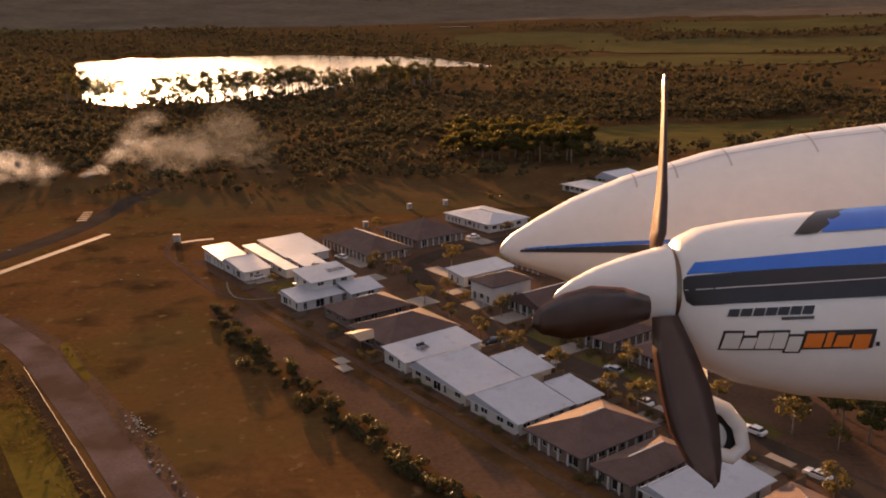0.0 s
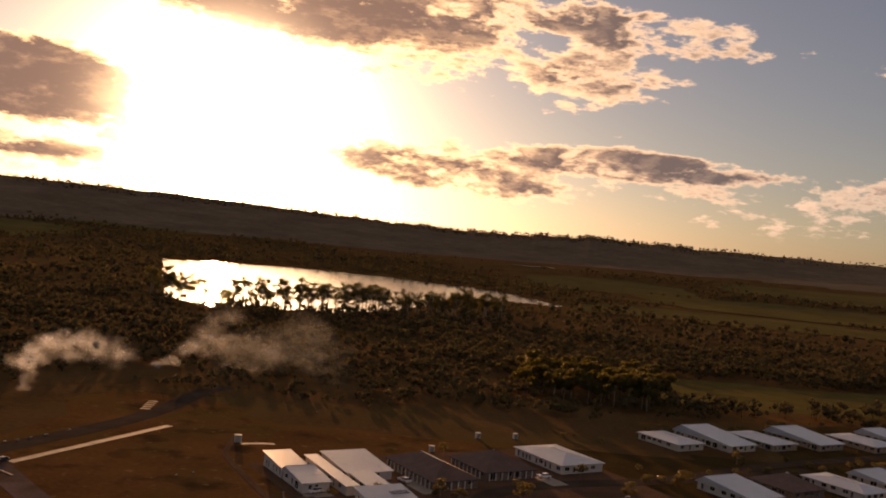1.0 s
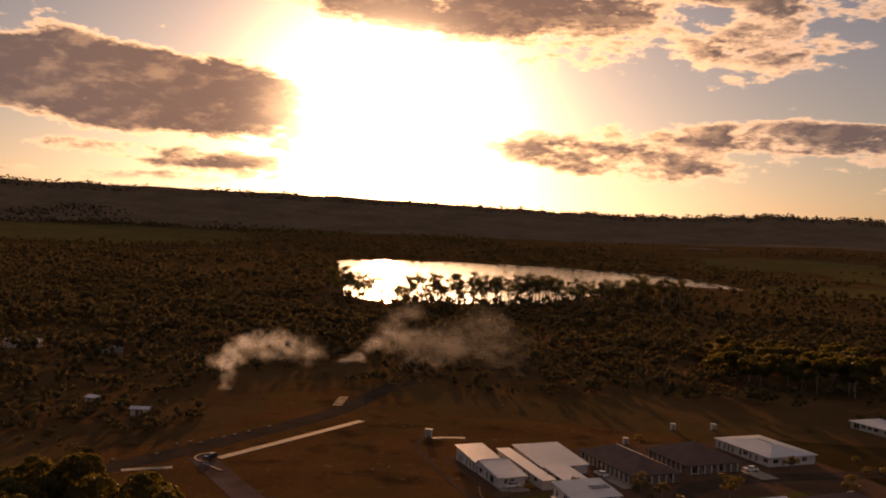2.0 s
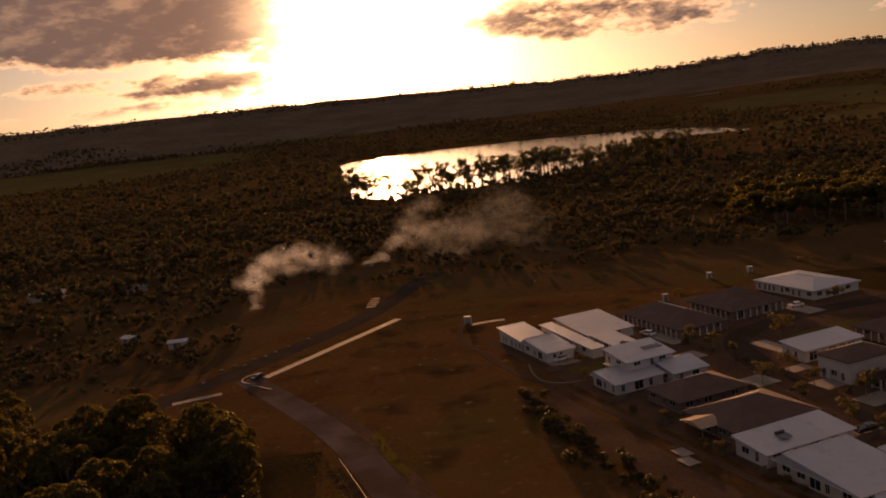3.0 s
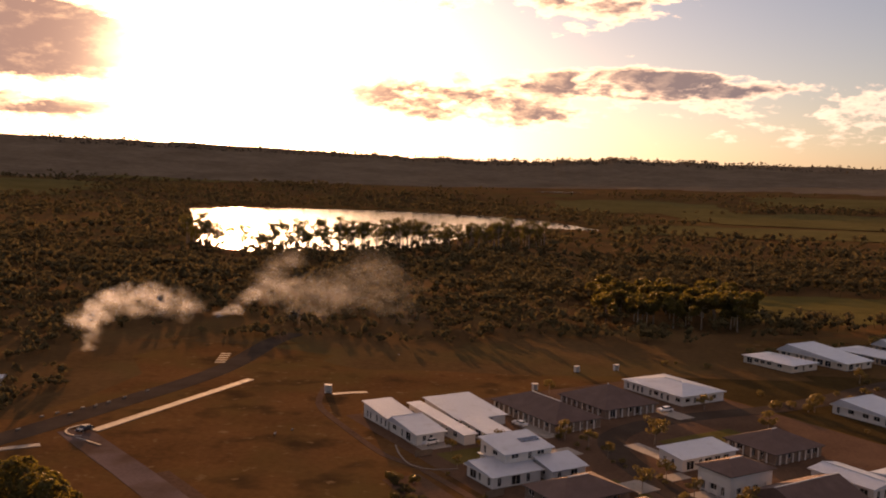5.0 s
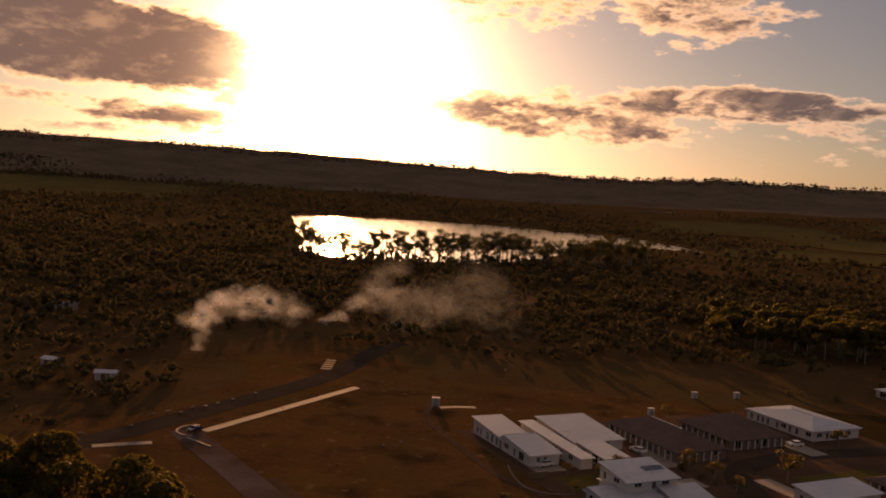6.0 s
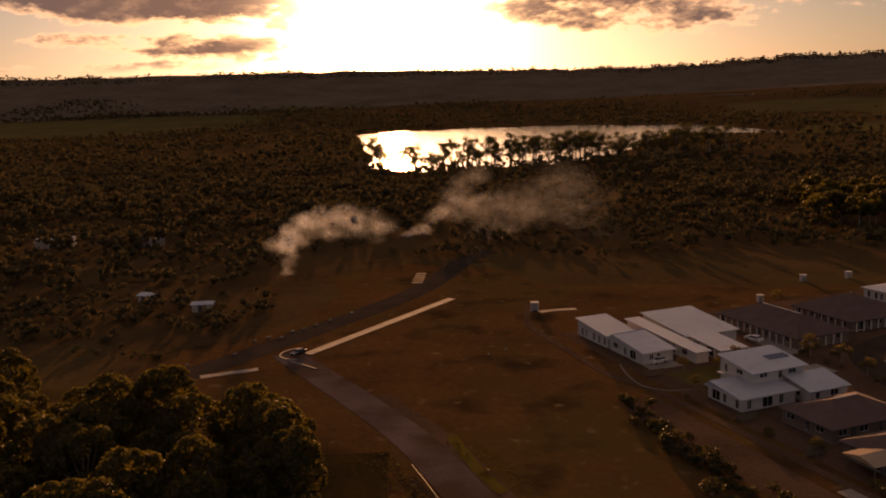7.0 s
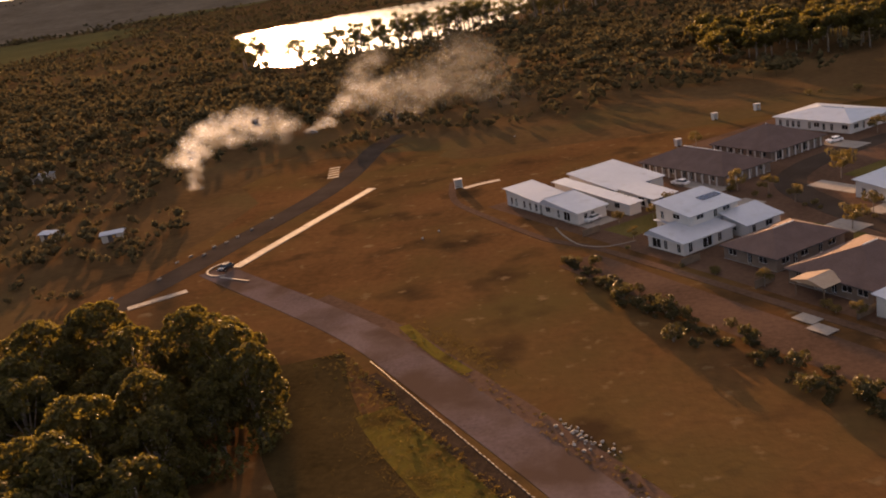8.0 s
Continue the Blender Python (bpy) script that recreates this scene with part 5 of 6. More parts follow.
# Patio roof, drying slabs and fences at the row of backs.
patio = thing("patio_roof", EST @ Matrix.Translation((65.8, 7.6, 0)), "tan sheeted patio roof on timber posts", "patio roof")
b, _ = roof_solid(-3.0, 3.0, -2.4, 2.4, 2.7, 13, "gable_y", 0.3, 0.08)
part("roof", b, ROOF_POLY, patio)
for x in (-2.7, 2.7):
    for y in (-2.1, 2.1):
        part("post", Build().box(x - 0.07, x + 0.07, y - 0.07, y + 0.07, -0.1, 2.75), FENCE, patio)
for s, w in ((70.6, -0.8), (74.6, -2.4)):
    pallet = thing("flat_panel", EST @ Matrix.Translation((s, w, 0)), "flat pale sheet panel lying beside the path", "panel", "loose panels")
    part("sheet", Build().box(-1.9, 1.9, -1.3, 1.3, 0.16, 0.22), CONCRETE, pallet)
    for y in (-1.0, 0, 1.0):
        part("runner", Build().box(-1.9, 1.9, y - 0.06, y + 0.06, -0.02, 0.16), FENCE, pallet)


def fence_run(s0, w0, s1, w1, h=1.7):
    a, b = est(s0, w0), est(s1, w1)
    d = b - a
    t = thing("fence", Matrix.Translation(a) @ Matrix.Rotation(math.atan2(d.y, d.x), 4, "Z"), "brown paling fence between house yards", "fence", "yard fences")
    n = max(1, round(d.length / 2.4))
    step = d.length / n
    for k in range(n):
        part("panel", Build().box(k * step + 0.06, (k + 1) * step - 0.06, -0.02, 0.02, 0.08, h), FENCE, t)
        part("post", Build().box(k * step - 0.06, k * step + 0.06, -0.05, 0.05, -0.2, h + 0.08), FENCE, t)


for s in (9.8, 39.3, 56.6, 76.0, 86.4, 106.4, 122.1, 137.9, 148.1, 160.8, 175.2):
    fence_run(s, 3.4, s, 5.0 if s > 76 else 8.0, 1.5)
    fence_run(s, 25.5, s, 31.0, 1.6)
for s0, s1 in ((42, 54), (88, 104), (108, 120), (124, 136), (140, 147), (150, 159)):
    fence_run(s0, 31.2, s1, 31.2, 1.5)

# Driveways and lawns.
for s, w, ds, dw in ((2, 11.5, 9, 8), (4, 43, 14, 5), (22, 30, 6, 22), (48, 36, 7, 8), (82, 31, 4, 9), (98, 32, 5, 8), (114, 32, 5, 8), (130, 31, 5, 9), (154, 31, 5, 9), (47, 49, 4, 6), (59, 45.5, 6, 5), (72, 46, 6, 8), (8, 88, 10, 6), (30, 57, 12, 5), (96, 43, 5, 7)):
    solid("driveway", Build().box(-ds / 2, ds / 2, -dw / 2, dw / 2, -0.1, 0.075), CONCRETE, "pale concrete driveway beside a house", "driveway", "structure", "", EST @ Matrix.Translation((s, w, 0)))
for s, w, ds, dw in ((14, 16, 9, 14), (48, 33.5, 12, 4), (112, 42.5, 24, 4), (90, 42.8, 14, 4), (30, 78, 10, 26), (140, 42, 18, 4)):
    solid("lawn", Build().box(-ds / 2, ds / 2, -dw / 2, dw / 2, -0.1, 0.03), LAWN, "small patch of mown lawn beside the street", "lawn", "structure", "", EST @ Matrix.Translation((s, w, 0)))


# ---- cars ----
def car(m, paint, label):
    t = thing("car", m, label, "car", "parked cars")
    def profile(points, y0, y1, inset=0.0):
        b = Build()
        n = len(points)
        v = [(x, y0 + (inset if z > 1.1 else 0), z) for x, z in points] + [(x, y1 - (inset if z > 1.1 else 0), z) for x, z in points]
        return b.add(v, [tuple(range(n)), tuple(range(2 * n - 1, n - 1, -1))] + [(i, (i + 1) % n, n + (i + 1) % n, n + i) for i in range(n)])
    part("body", profile([(-2.15, 0.35), (-2.2, 0.7), (-2.1, 0.92), (-0.95, 1.0), (1.35, 1.0), (2.1, 0.95), (2.2, 0.6), (2.12, 0.32)], -0.88, 0.88), paint, t)
    part("glasshouse", profile([(-1.0, 1.003), (-0.35, 1.36), (1.25, 1.38), (1.75, 1.003)], -0.8, 0.8, 0.14), GLASS, t)
    part("roof", profile([(-0.42, 1.363), (-0.3, 1.44), (1.15, 1.46), (1.32, 1.383)], -0.68, 0.68), paint, t)
    tyre = Build().lathe([(-0.1, 0.3), (-0.08, 0.33), (0.08, 0.33), (0.1, 0.3)], "y", 14).mesh("tyre", RUBBER)
    rim = Build().lathe([(-0.108, 0.14), (-0.104, 0.2), (0.104, 0.2), (0.108, 0.14)], "y", 12).mesh("rim", STEEL)
    for x in (-1.35, 1.35):
        for y in (-0.82, 0.82):
            wheel = part("wheel", tyre, RUBBER, t, "", pose(x, y, 0.33))
            part("rim", rim, STEEL, wheel)
    for y in (-0.62, 0.62):
        part("headlight", Build().box(-2.23, -2.12, y - 0.18, y + 0.18, 0.62, 0.76), LENS, t)
    return t


for s, w, turn, paint, label in ((2.5, 11.6, 100, CAR_WHITE, "white sedan parked beside the long white house"), (-1.5, 41.3, 10, CAR_WHITE, "white car parked behind the broad house"), (4.5, 88, 80, CAR_WHITE, "white car with bright sunlit roof on a driveway"), (145.5, 39.4, 3, CAR_WHITE, "white car parked on the street"), (111.3, 40.4, 1, CAR_GREY, "silver car parked on the street"), (125.4, 33.2, 0, CAR_WHITE, "white car parked at the kerb"), (83, 31, 85, CAR_DARK, "dark car on a concrete driveway"), (136, 31, 40, CAR_DARK, "dark car beside a garden"), (161, 33.8, 2, CAR_WHITE, "white car near the estate corner"), (98, 32, 88, CAR_GREY, "silver car on a concrete driveway")):
    z = 0.08
    car(EST @ Matrix.Translation((s, w, z)) @ Matrix.Rotation(radians(turn), 4, "Z"), paint, label)
car(pose(-146.4, 203.2, 0.11, 0, 0, 75), CAR_DARK, "dark car standing at the end of the concrete path")


# ---- smoke from two burning heaps ----
def smoke_material():
    m = bpy.data.materials.new("thin_smoke")
    m.use_nodes = True
    nt = m.node_tree
    N, L = nt.nodes.new, nt.links.new
    nt.nodes.remove(nt.nodes["Principled BSDF"])
    clear, cloud, dif, both, mix = N("ShaderNodeBsdfTransparent"), N("ShaderNodeBsdfTranslucent"), N("ShaderNodeBsdfDiffuse"), N("ShaderNodeMixShader"), N("ShaderNodeMixShader")
    cloud.inputs[0].default_value = dif.inputs[0].default_value = (0.76, 0.84, 0.95, 1)
    tex, n, r, fade, times = N("ShaderNodeTexCoord"), N("ShaderNodeTexNoise"), N("ShaderNodeMapRange"), N("ShaderNodeAttribute"), N("ShaderNodeMath")
    n.inputs["Scale"].default_value, n.inputs["Detail"].default_value, n.inputs["Roughness"].default_value = 0.21, 7, 0.62
    L(tex.outputs["Object"], n.inputs[0])
    L(n.outputs[0], r.inputs[0])
    r.inputs[1].default_value, r.inputs[2].default_value, r.inputs[3].default_value, r.inputs[4].default_value = 0.34, 0.7, 0.1, 0.95
    fade.attribute_name = "thickness"
    times.operation = "MULTIPLY"
    L(fade.outputs["Fac"], times.inputs[0]), L(r.outputs[0], times.inputs[1])
    both.inputs[0].default_value = 0.45
    L(cloud.outputs[0], both.inputs[1]), L(dif.outputs[0], both.inputs[2])
    L(times.outputs[0], mix.inputs[0])
    L(clear.outputs[0], mix.inputs[1]), L(both.outputs[0], mix.inputs[2])
    L(mix.outputs[0], nt.nodes["Material Output"].inputs[0])
    return m


SMOKE = smoke_material()


def wisps(name, label, rows, seed):
    """rows: x, y, z, radius, density. Curled scraps of smoke turned roughly to face the camera and sun, thick in the
    middle and gone at the rim.
    """
    rr = random.Random(seed)
    verts, faces, thick = [], [], []
    sides, rings = 14, 5
    for x, y, z, r, dens in rows:
        turn = (Euler((radians(90 + rr.uniform(-28, 28)), 0, radians(rr.uniform(-30, 30)))).to_matrix() @ Matrix.Rotation(rr.uniform(0, 6.3), 3, "Z"))
        bend = rr.uniform(-0.5, 0.5)
        k = len(verts)
        verts.append(tuple(Vector((x, y, z))))
        thick.append(dens)
        for i in range(1, rings + 1):
            f = i / rings
            for j in range(sides):
                a = 2 * math.pi * j / sides
                q = Vector((math.cos(a) * f, math.sin(a) * f * 0.8, bend * f * f + 0.25 * noise.noise(Vector((math.cos(a) * f * 2, math.sin(a) * f * 2, k * 0.37)))))
                q = turn @ q * r
                verts.append((x + q.x * 1.2, y + q.y, z + q.z * 0.75))
                thick.append(dens * (1 - f * f) ** 1.5)
        for j in range(sides):
            faces.append((k, k + 1 + j, k + 1 + (j + 1) % sides))
            for i in range(rings - 1):
                p = k + 1 + i * sides
                faces.append((p + j, p + sides + j, p + sides + (j + 1) % sides, p + (j + 1) % sides))
    me = raw_mesh(name, verts, faces, SMOKE, True)
    at = me.attributes.new("thickness", "FLOAT", "POINT")
    at.data.foreach_set("value", thick)
    return tagged(new(name, me), label, "smoke", "", "stuff")


rng = random.Random(8)
rows = []
for k in range(16):
    z = 0.8 + 0.9 * k
    rows.append((-195.5 + 0.15 * z + rng.gauss(0, 0.6), 291 + rng.gauss(0, 1.2), z, 2.3 + 0.14 * z, rng.uniform(0.22, 0.36)))
for k in range(38):
    f = (k + rng.random()) / 38
    x = -195.5 + 36 * f
    mid = float(np.interp(x, [-196, -186, -175, -160], [14.5, 18.5, 19, 17]))
    rows.append((x, 291 + 8 * f + rng.gauss(0, 2), mid + rng.gauss(0, 2.1), rng.uniform(4.2, 6.4), rng.uniform(0.32, 0.6) * (1.1 - 0.8 * f)))
wisps("smoke", "pale grey smoke rolling off a burning heap among trees", rows, 1)
rows = []
for k in range(16):
    f = (k + rng.random()) / 16
    rows.append((-178 + 25 * f + rng.gauss(0, 0.8), 366 + rng.gauss(0, 2), 1 + 17 * f + rng.gauss(0, 1), 2.8 + 4.2 * f, (0.34 - 0.12 * f) * rng.uniform(0.8, 1.1)))
for k in range(20):
    f = (k + rng.random()) / 20
    rows.append((-160 + 62 * f, 366 + 20 * f + rng.gauss(0, 6), 14 + 2 * f + rng.gauss(0, 5), 8.5 + 6 * f + rng.uniform(-1, 1), (0.23 - 0.17 * f) * rng.uniform(0.7, 1.1)))
wisps("smoke_drift", "thin pale smoke drifting away across the woods", rows, 5)


# ---- the model aircraft that carries the eye, shaped to fit the camera's first view ----
FOAM = material("white_foam", (0.72, 0.72, 0.72), (0.82, 0.82, 0.82), 0.33, 9.0, 90.0, 0.0006, spec=0.7)
# Grey for raised strips that imitate the shading of hull grooves.
SEAM = material("foam_seam", (0.46, 0.45, 0.45), (0.58, 0.57, 0.57), 0.6, 30.0, 90.0)
BLUE = material("blue_decal", (0.01, 0.14, 0.62), (0.018, 0.19, 0.74), 0.3, 12.0, 90.0)
BLACK = material("black_decal", (0.012, 0.01, 0.014), (0.03, 0.026, 0.03), 0.35, 12.0, 90.0)
ORANGE = material("orange_decal", (0.7, 0.16, 0.02), (0.8, 0.22, 0.03), 0.35, 12.0, 90.0)
PLASTIC = material("black_plastic", (0.04, 0.021, 0.017), (0.07, 0.038, 0.031), 0.36, 20.0, 120.0)
BRASS = material("bronze_ring", (0.14, 0.1, 0.07), (0.22, 0.16, 0.11), 0.3, 20.0, 100.0, metal=1.0)


def skin(profile, wide, a0=0.0, a1=360.0, x0=-9.0, x1=9.0, proud=0.0, sides=40, steps=5):
    """A shell round the long axis: profile rows of x, top, bottom; a0 to a1 in degrees up from the side that faces the wing tip."""
    px = np.array([p[0] for p in profile])
    lo, hi = max(x0, px[0]), min(x1, px[-1])
    xs = sorted({lo, hi, *[float(v) for v in px if lo < v < hi], *np.linspace(lo, hi, 6 * steps).tolist()})
    whole = a1 - a0 >= 359.9
    n = sides if whole else max(6, int(sides * (a1 - a0) / 180))
    verts, faces = [], []
    for x in xs:
        top, bot = np.interp(x, px, [p[1] for p in profile]), np.interp(x, px, [p[2] for p in profile])
        c, hgt = (top + bot) / 2, (top - bot) / 2 + proud
        for k in range(n if whole else n + 1):
            a = radians(a0 + (a1 - a0) * k / n)
            ca, sa = math.cos(a), math.sin(a)
            verts.append((x, c + hgt * math.copysign(abs(sa) ** 0.85, sa), wide * hgt * math.copysign(abs(ca) ** 0.85, ca)))
    m = n if whole else n + 1
    for i in range(len(xs) - 1):
        for k in range(n):
            faces.append((i * m + k, i * m + (k + 1) % m, (i + 1) * m + (k + 1) % m, (i + 1) * m + k))
    if whole:
        faces += [tuple(range(m)), tuple(range((len(xs) - 1) * m, len(xs) * m))]
    return Build().add(verts, faces)


def aircraft():
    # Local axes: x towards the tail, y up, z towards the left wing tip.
    # Posed as the camera's first row, so these are the camera's axes too.
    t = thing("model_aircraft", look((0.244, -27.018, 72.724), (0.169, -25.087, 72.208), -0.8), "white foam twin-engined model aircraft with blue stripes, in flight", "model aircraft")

    def mm(rows):
        return [tuple(v / 1000 for v in r) for r in rows]

    # Assumed depths; all outlines below come from pixel positions in the first camera view.
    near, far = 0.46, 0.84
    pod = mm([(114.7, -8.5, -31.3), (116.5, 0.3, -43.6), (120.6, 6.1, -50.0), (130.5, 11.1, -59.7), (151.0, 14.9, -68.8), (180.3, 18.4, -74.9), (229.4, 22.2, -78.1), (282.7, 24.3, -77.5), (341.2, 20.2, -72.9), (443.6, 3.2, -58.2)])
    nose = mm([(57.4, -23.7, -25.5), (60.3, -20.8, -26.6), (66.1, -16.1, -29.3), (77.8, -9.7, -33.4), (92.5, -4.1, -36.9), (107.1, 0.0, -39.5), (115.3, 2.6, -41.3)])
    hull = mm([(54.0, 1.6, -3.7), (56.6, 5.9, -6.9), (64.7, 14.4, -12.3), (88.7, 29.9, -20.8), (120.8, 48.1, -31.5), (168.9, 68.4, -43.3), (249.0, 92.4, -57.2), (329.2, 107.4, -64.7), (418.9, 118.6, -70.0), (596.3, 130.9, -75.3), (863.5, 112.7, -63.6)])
    back_near, back_far = pose(0, 0, -near), pose(0, 0, -far)
    hull_ob = part("fuselage", skin(hull, 0.9), FOAM, t, "", back_far, True)
    part("stripe", skin(hull, 0.9, -13, -6.5, 0.0716, 0.2757, 0.0012), BLACK, hull_ob, "dark stripe along the hull", None, True)
    part("stripe", skin(hull, 0.9, -6.3, -3.5, 0.0753, 0.2757, 0.0012), BLUE, hull_ob, "thin blue stripe along the hull", None, True)
    for x in (0.1742, 0.2093, 0.2554, 0.3292, 0.3933, 0.4073):
        part("panel_seam", skin(hull, 0.9, 44, 78, x, x + 0.0017, 0.0006), SEAM, hull_ob, "", None, True)
    part("parting_line", skin(hull, 0.9, 60, 61.2, 0.16, 0.55, 0.0005), SEAM, hull_ob, "", None, True)
    pod_ob = part("engine_nacelle", skin(pod, 0.85), FOAM, t, "", back_near, True)

    def band(rows, proud=0.0008, lean=0.0):
        """A decal wrapped on the nacelle between an upper and a lower line, in millimetres: x, upper, lower."""
        ax, at, ab = (np.array(c) for c in zip(*pod))
        verts, n, fine = [], 7, []
        for p, q in zip(rows[:-1], rows[1:]):
            m = max(1, int((q[0] - p[0]) / 7))
            fine += [tuple(p[i] + (q[i] - p[i]) * k / m for i in range(3)) for k in range(m)]
        for x, top, bot in mm(fine + [rows[-1]]):
            hi, lo = np.interp(x, ax, at), np.interp(x, ax, ab)
            c, r = (hi + lo) / 2, (hi - lo) / 2
            for k in range(n):
                sy = max(-0.99, min(0.99, (top + (bot - top) * k / (n - 1) - c) / r))
                cy = math.sqrt(1 - abs(sy) ** (2 / 0.85)) ** 0.85
                verts.append((x + lean * (1 - k / (n - 1)), c + (r + proud) * sy, 0.85 * (r + proud) * cy))
        m = len(verts) // n
        return Build().add(verts, [(i * n + k, i * n + k + 1, i * n + n + k + 1, i * n + n + k) for i in range(m - 1) for k in range(n - 1)])

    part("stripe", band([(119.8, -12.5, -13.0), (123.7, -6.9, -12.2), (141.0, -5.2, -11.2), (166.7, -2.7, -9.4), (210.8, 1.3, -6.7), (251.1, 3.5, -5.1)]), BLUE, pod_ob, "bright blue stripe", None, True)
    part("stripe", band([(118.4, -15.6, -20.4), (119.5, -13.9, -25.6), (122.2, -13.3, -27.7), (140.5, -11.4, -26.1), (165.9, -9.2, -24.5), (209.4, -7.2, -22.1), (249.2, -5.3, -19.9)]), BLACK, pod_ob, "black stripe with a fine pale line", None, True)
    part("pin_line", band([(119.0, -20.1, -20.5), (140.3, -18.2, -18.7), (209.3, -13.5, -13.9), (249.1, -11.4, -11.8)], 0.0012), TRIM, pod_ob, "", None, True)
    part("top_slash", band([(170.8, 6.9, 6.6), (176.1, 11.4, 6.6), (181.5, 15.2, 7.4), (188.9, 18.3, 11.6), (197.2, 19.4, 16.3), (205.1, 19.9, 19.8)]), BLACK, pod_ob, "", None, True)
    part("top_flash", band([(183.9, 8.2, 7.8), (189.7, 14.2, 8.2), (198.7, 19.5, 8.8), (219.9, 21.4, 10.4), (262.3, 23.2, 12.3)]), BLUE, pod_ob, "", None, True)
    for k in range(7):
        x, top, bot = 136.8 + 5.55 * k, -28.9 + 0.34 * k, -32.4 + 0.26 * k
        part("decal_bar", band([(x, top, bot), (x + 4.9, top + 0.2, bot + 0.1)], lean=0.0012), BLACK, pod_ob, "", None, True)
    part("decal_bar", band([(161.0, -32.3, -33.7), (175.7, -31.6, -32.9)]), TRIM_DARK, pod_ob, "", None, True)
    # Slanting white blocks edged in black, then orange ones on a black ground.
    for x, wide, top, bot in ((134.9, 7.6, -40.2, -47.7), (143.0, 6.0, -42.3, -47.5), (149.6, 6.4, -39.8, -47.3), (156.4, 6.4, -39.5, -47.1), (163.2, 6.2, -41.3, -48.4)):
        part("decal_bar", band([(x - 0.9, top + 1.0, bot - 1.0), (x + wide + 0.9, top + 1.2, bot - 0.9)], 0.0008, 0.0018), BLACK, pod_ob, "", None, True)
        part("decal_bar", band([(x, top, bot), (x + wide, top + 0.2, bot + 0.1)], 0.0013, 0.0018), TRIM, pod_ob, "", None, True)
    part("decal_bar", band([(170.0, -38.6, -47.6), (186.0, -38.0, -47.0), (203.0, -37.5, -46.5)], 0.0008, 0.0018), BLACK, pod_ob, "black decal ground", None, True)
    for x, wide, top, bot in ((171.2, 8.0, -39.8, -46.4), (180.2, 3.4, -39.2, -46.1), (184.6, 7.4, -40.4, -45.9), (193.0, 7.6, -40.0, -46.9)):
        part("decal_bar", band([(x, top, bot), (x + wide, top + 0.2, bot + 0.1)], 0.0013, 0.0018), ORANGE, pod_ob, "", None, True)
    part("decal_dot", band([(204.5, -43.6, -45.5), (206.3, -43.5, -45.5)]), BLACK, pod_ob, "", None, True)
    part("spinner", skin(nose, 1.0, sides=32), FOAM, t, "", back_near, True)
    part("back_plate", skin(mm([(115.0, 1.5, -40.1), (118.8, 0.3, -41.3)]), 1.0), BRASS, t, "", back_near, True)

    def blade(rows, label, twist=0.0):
        """rows, in millimetres from root to tip: x, y of the blade's middle, its half width, and its assumed depth from
        the camera.
        """
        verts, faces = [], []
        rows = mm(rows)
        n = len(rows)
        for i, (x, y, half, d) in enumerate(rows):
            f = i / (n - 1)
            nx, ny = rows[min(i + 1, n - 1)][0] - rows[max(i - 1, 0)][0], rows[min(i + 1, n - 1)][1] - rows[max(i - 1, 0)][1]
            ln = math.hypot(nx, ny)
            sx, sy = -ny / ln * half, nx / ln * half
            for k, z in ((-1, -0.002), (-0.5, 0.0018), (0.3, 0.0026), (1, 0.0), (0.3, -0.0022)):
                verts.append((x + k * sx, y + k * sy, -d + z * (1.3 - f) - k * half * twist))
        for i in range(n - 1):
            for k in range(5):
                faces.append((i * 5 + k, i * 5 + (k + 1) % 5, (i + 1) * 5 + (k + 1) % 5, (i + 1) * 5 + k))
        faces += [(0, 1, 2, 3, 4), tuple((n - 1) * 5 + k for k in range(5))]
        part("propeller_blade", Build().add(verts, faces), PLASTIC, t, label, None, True)

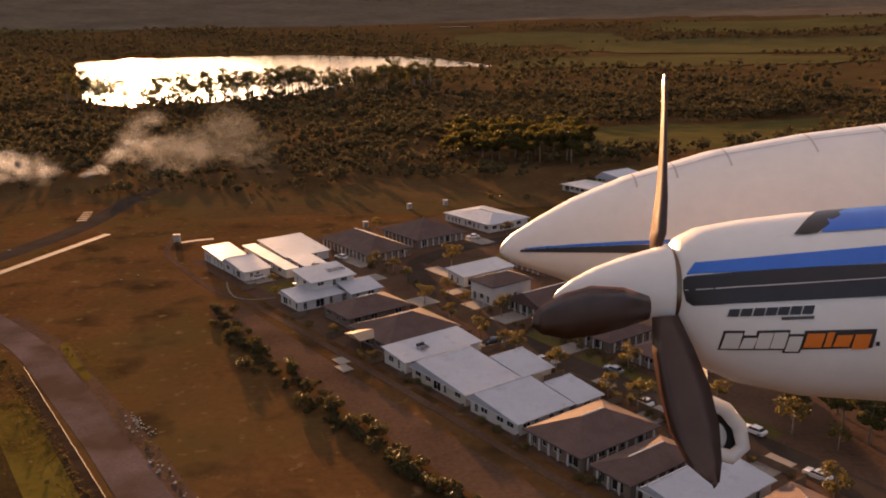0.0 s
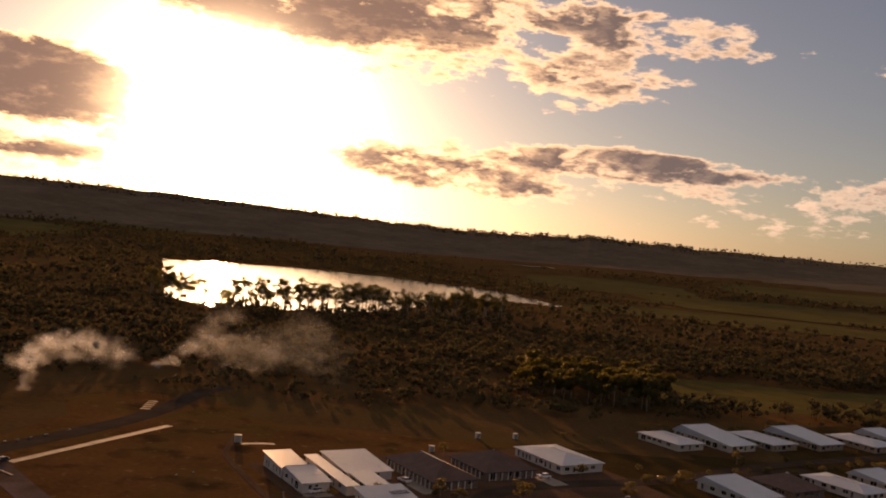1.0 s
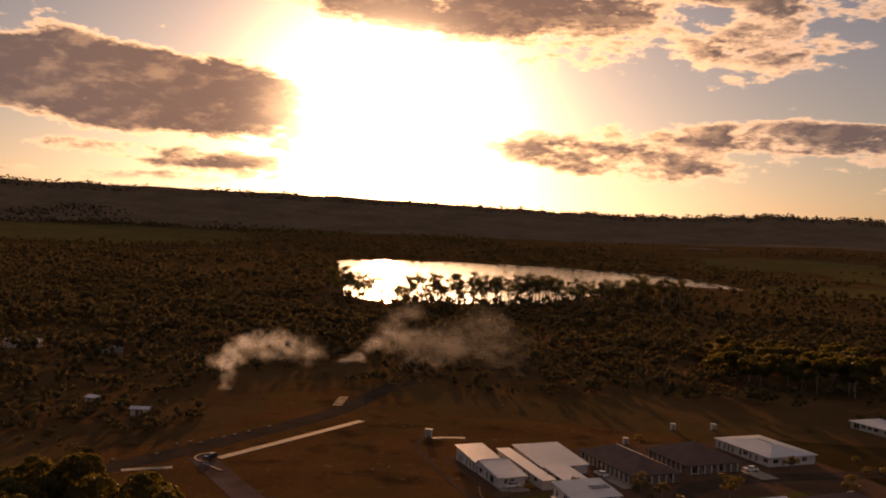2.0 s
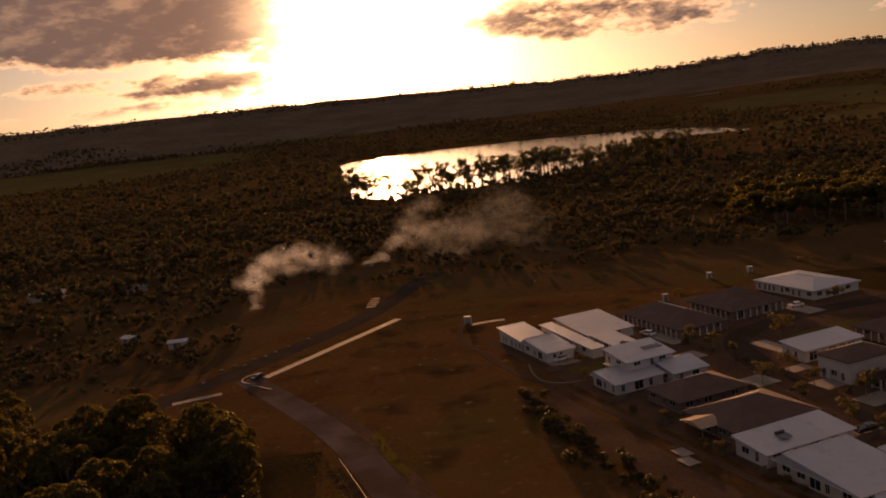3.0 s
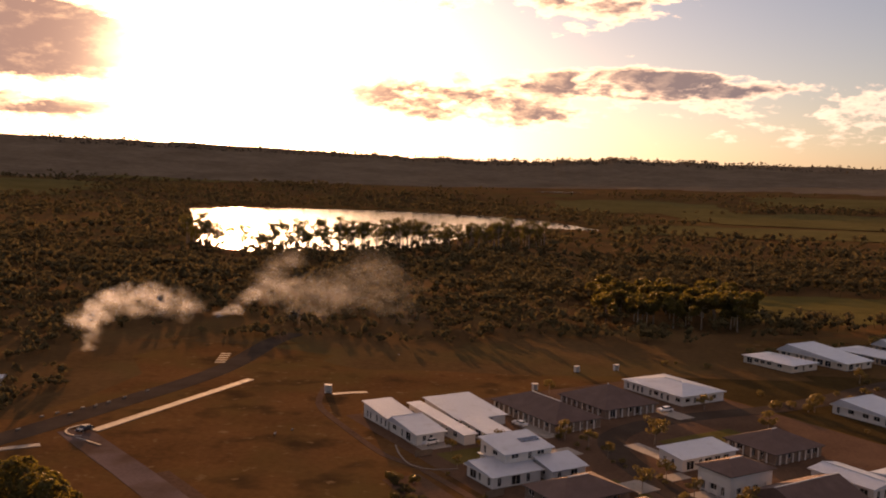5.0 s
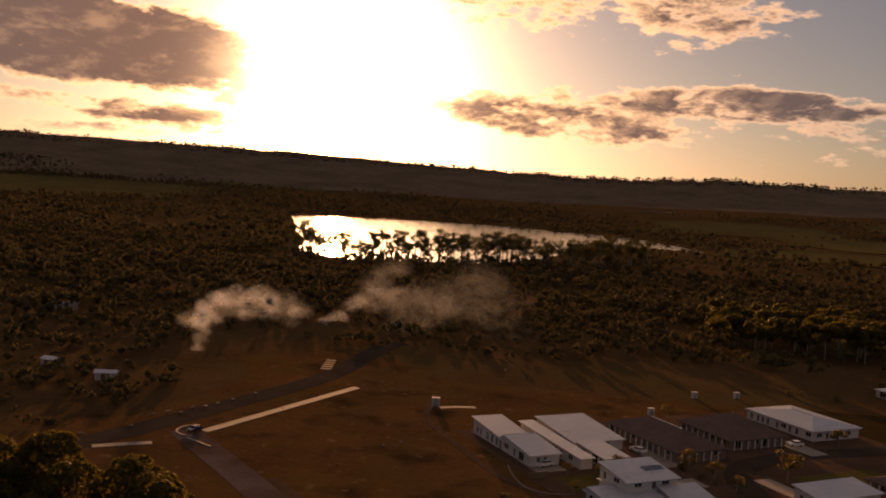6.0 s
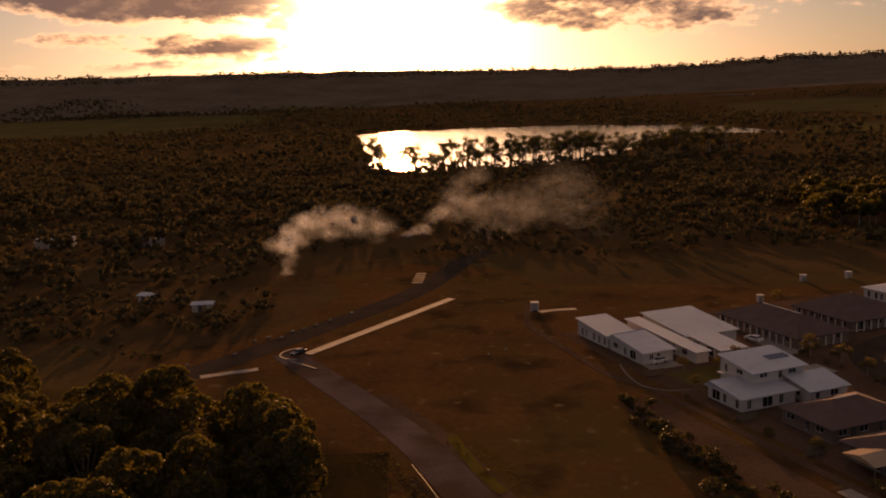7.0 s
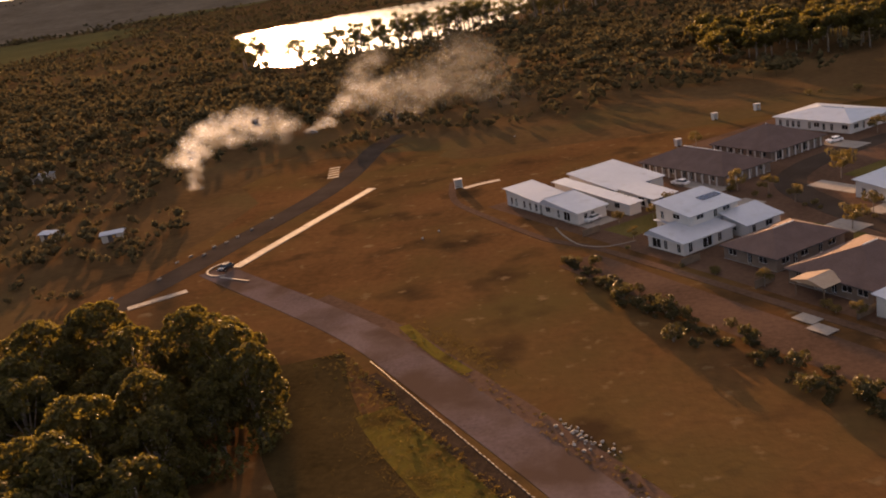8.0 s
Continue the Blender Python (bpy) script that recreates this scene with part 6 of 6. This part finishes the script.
    blade([(110.0, -1.5, 1.9, 460.0), (112.2, 9.1, 2.7, 461.7), (114.1, 26.8, 2.1, 463.3), (115.4, 47.6, 1.4, 465.0), (116.4, 71.5, 1.0, 466.7), (116.8, 86.7, 0.9, 468.3), (117.2, 92.7, 0.4, 470.0)], "dark plastic blade with a sunlit edge", 3.0)
    blade([(110.3, -33.3, 6.2, 440.0), (112.0, -49.2, 9.9, 431.7), (115.3, -67.1, 12.1, 423.3), (117.7, -84.2, 11.6, 415.0), (120.0, -98.0, 7.8, 406.7), (120.4, -103.6, 3.8, 398.3), (118.6, -104.2, 1.2, 390.0)], "")
    blade([(100.1, -28.4, 5.5, 430.0), (84.9, -27.5, 9.5, 416.0), (68.0, -27.9, 11.3, 402.0), (53.3, -29.4, 9.9, 388.0), (41.9, -29.7, 6.2, 374.0), (36.2, -29.1, 2.3, 360.0)], "")
    gear = part("landing_strut", Build().tube([(0.1444, -0.0633, -0.500), (0.1450, -0.0862, -0.500)], [0.0042, 0.0042], 10), FOAM, t, "", None, True)
    part("fork", Build().tube([(0.1438, -0.0843, -0.488), (0.1412, -0.0919, -0.488), (0.1425, -0.1046, -0.488), (0.1482, -0.1116, -0.488), (0.1584, -0.1142, -0.488), (0.1648, -0.1085, -0.488), (0.1628, -0.0976, -0.488), (0.1552, -0.0881, -0.488), (0.1463, -0.0843, -0.488)], [0.0042] * 9, 8), FOAM, gear, "", None, True)
    part("torque_link", Build().tube([(0.1393, -0.0658, -0.500), (0.1323, -0.0703, -0.500), (0.1374, -0.0792, -0.500), (0.1431, -0.0830, -0.500)], [0.0028] * 4, 7), FOAM, gear, "", None, True)
    wheel = part("wheel", Build().lathe([(-0.006, 0.010), (-0.008, 0.014), (-0.006, 0.0165), (0.006, 0.0165), (0.008, 0.014), (0.006, 0.010)], "z", 24), RUBBER, t, "", Matrix.Translation((0.1476, -0.1040, -0.500)), True)
    part("rim", Build().lathe([(-0.0085, 0.004), (-0.0082, 0.0095), (0.0082, 0.0095), (0.0085, 0.004)], "z", 18), FOAM, wheel, "", None, True)


aircraft()
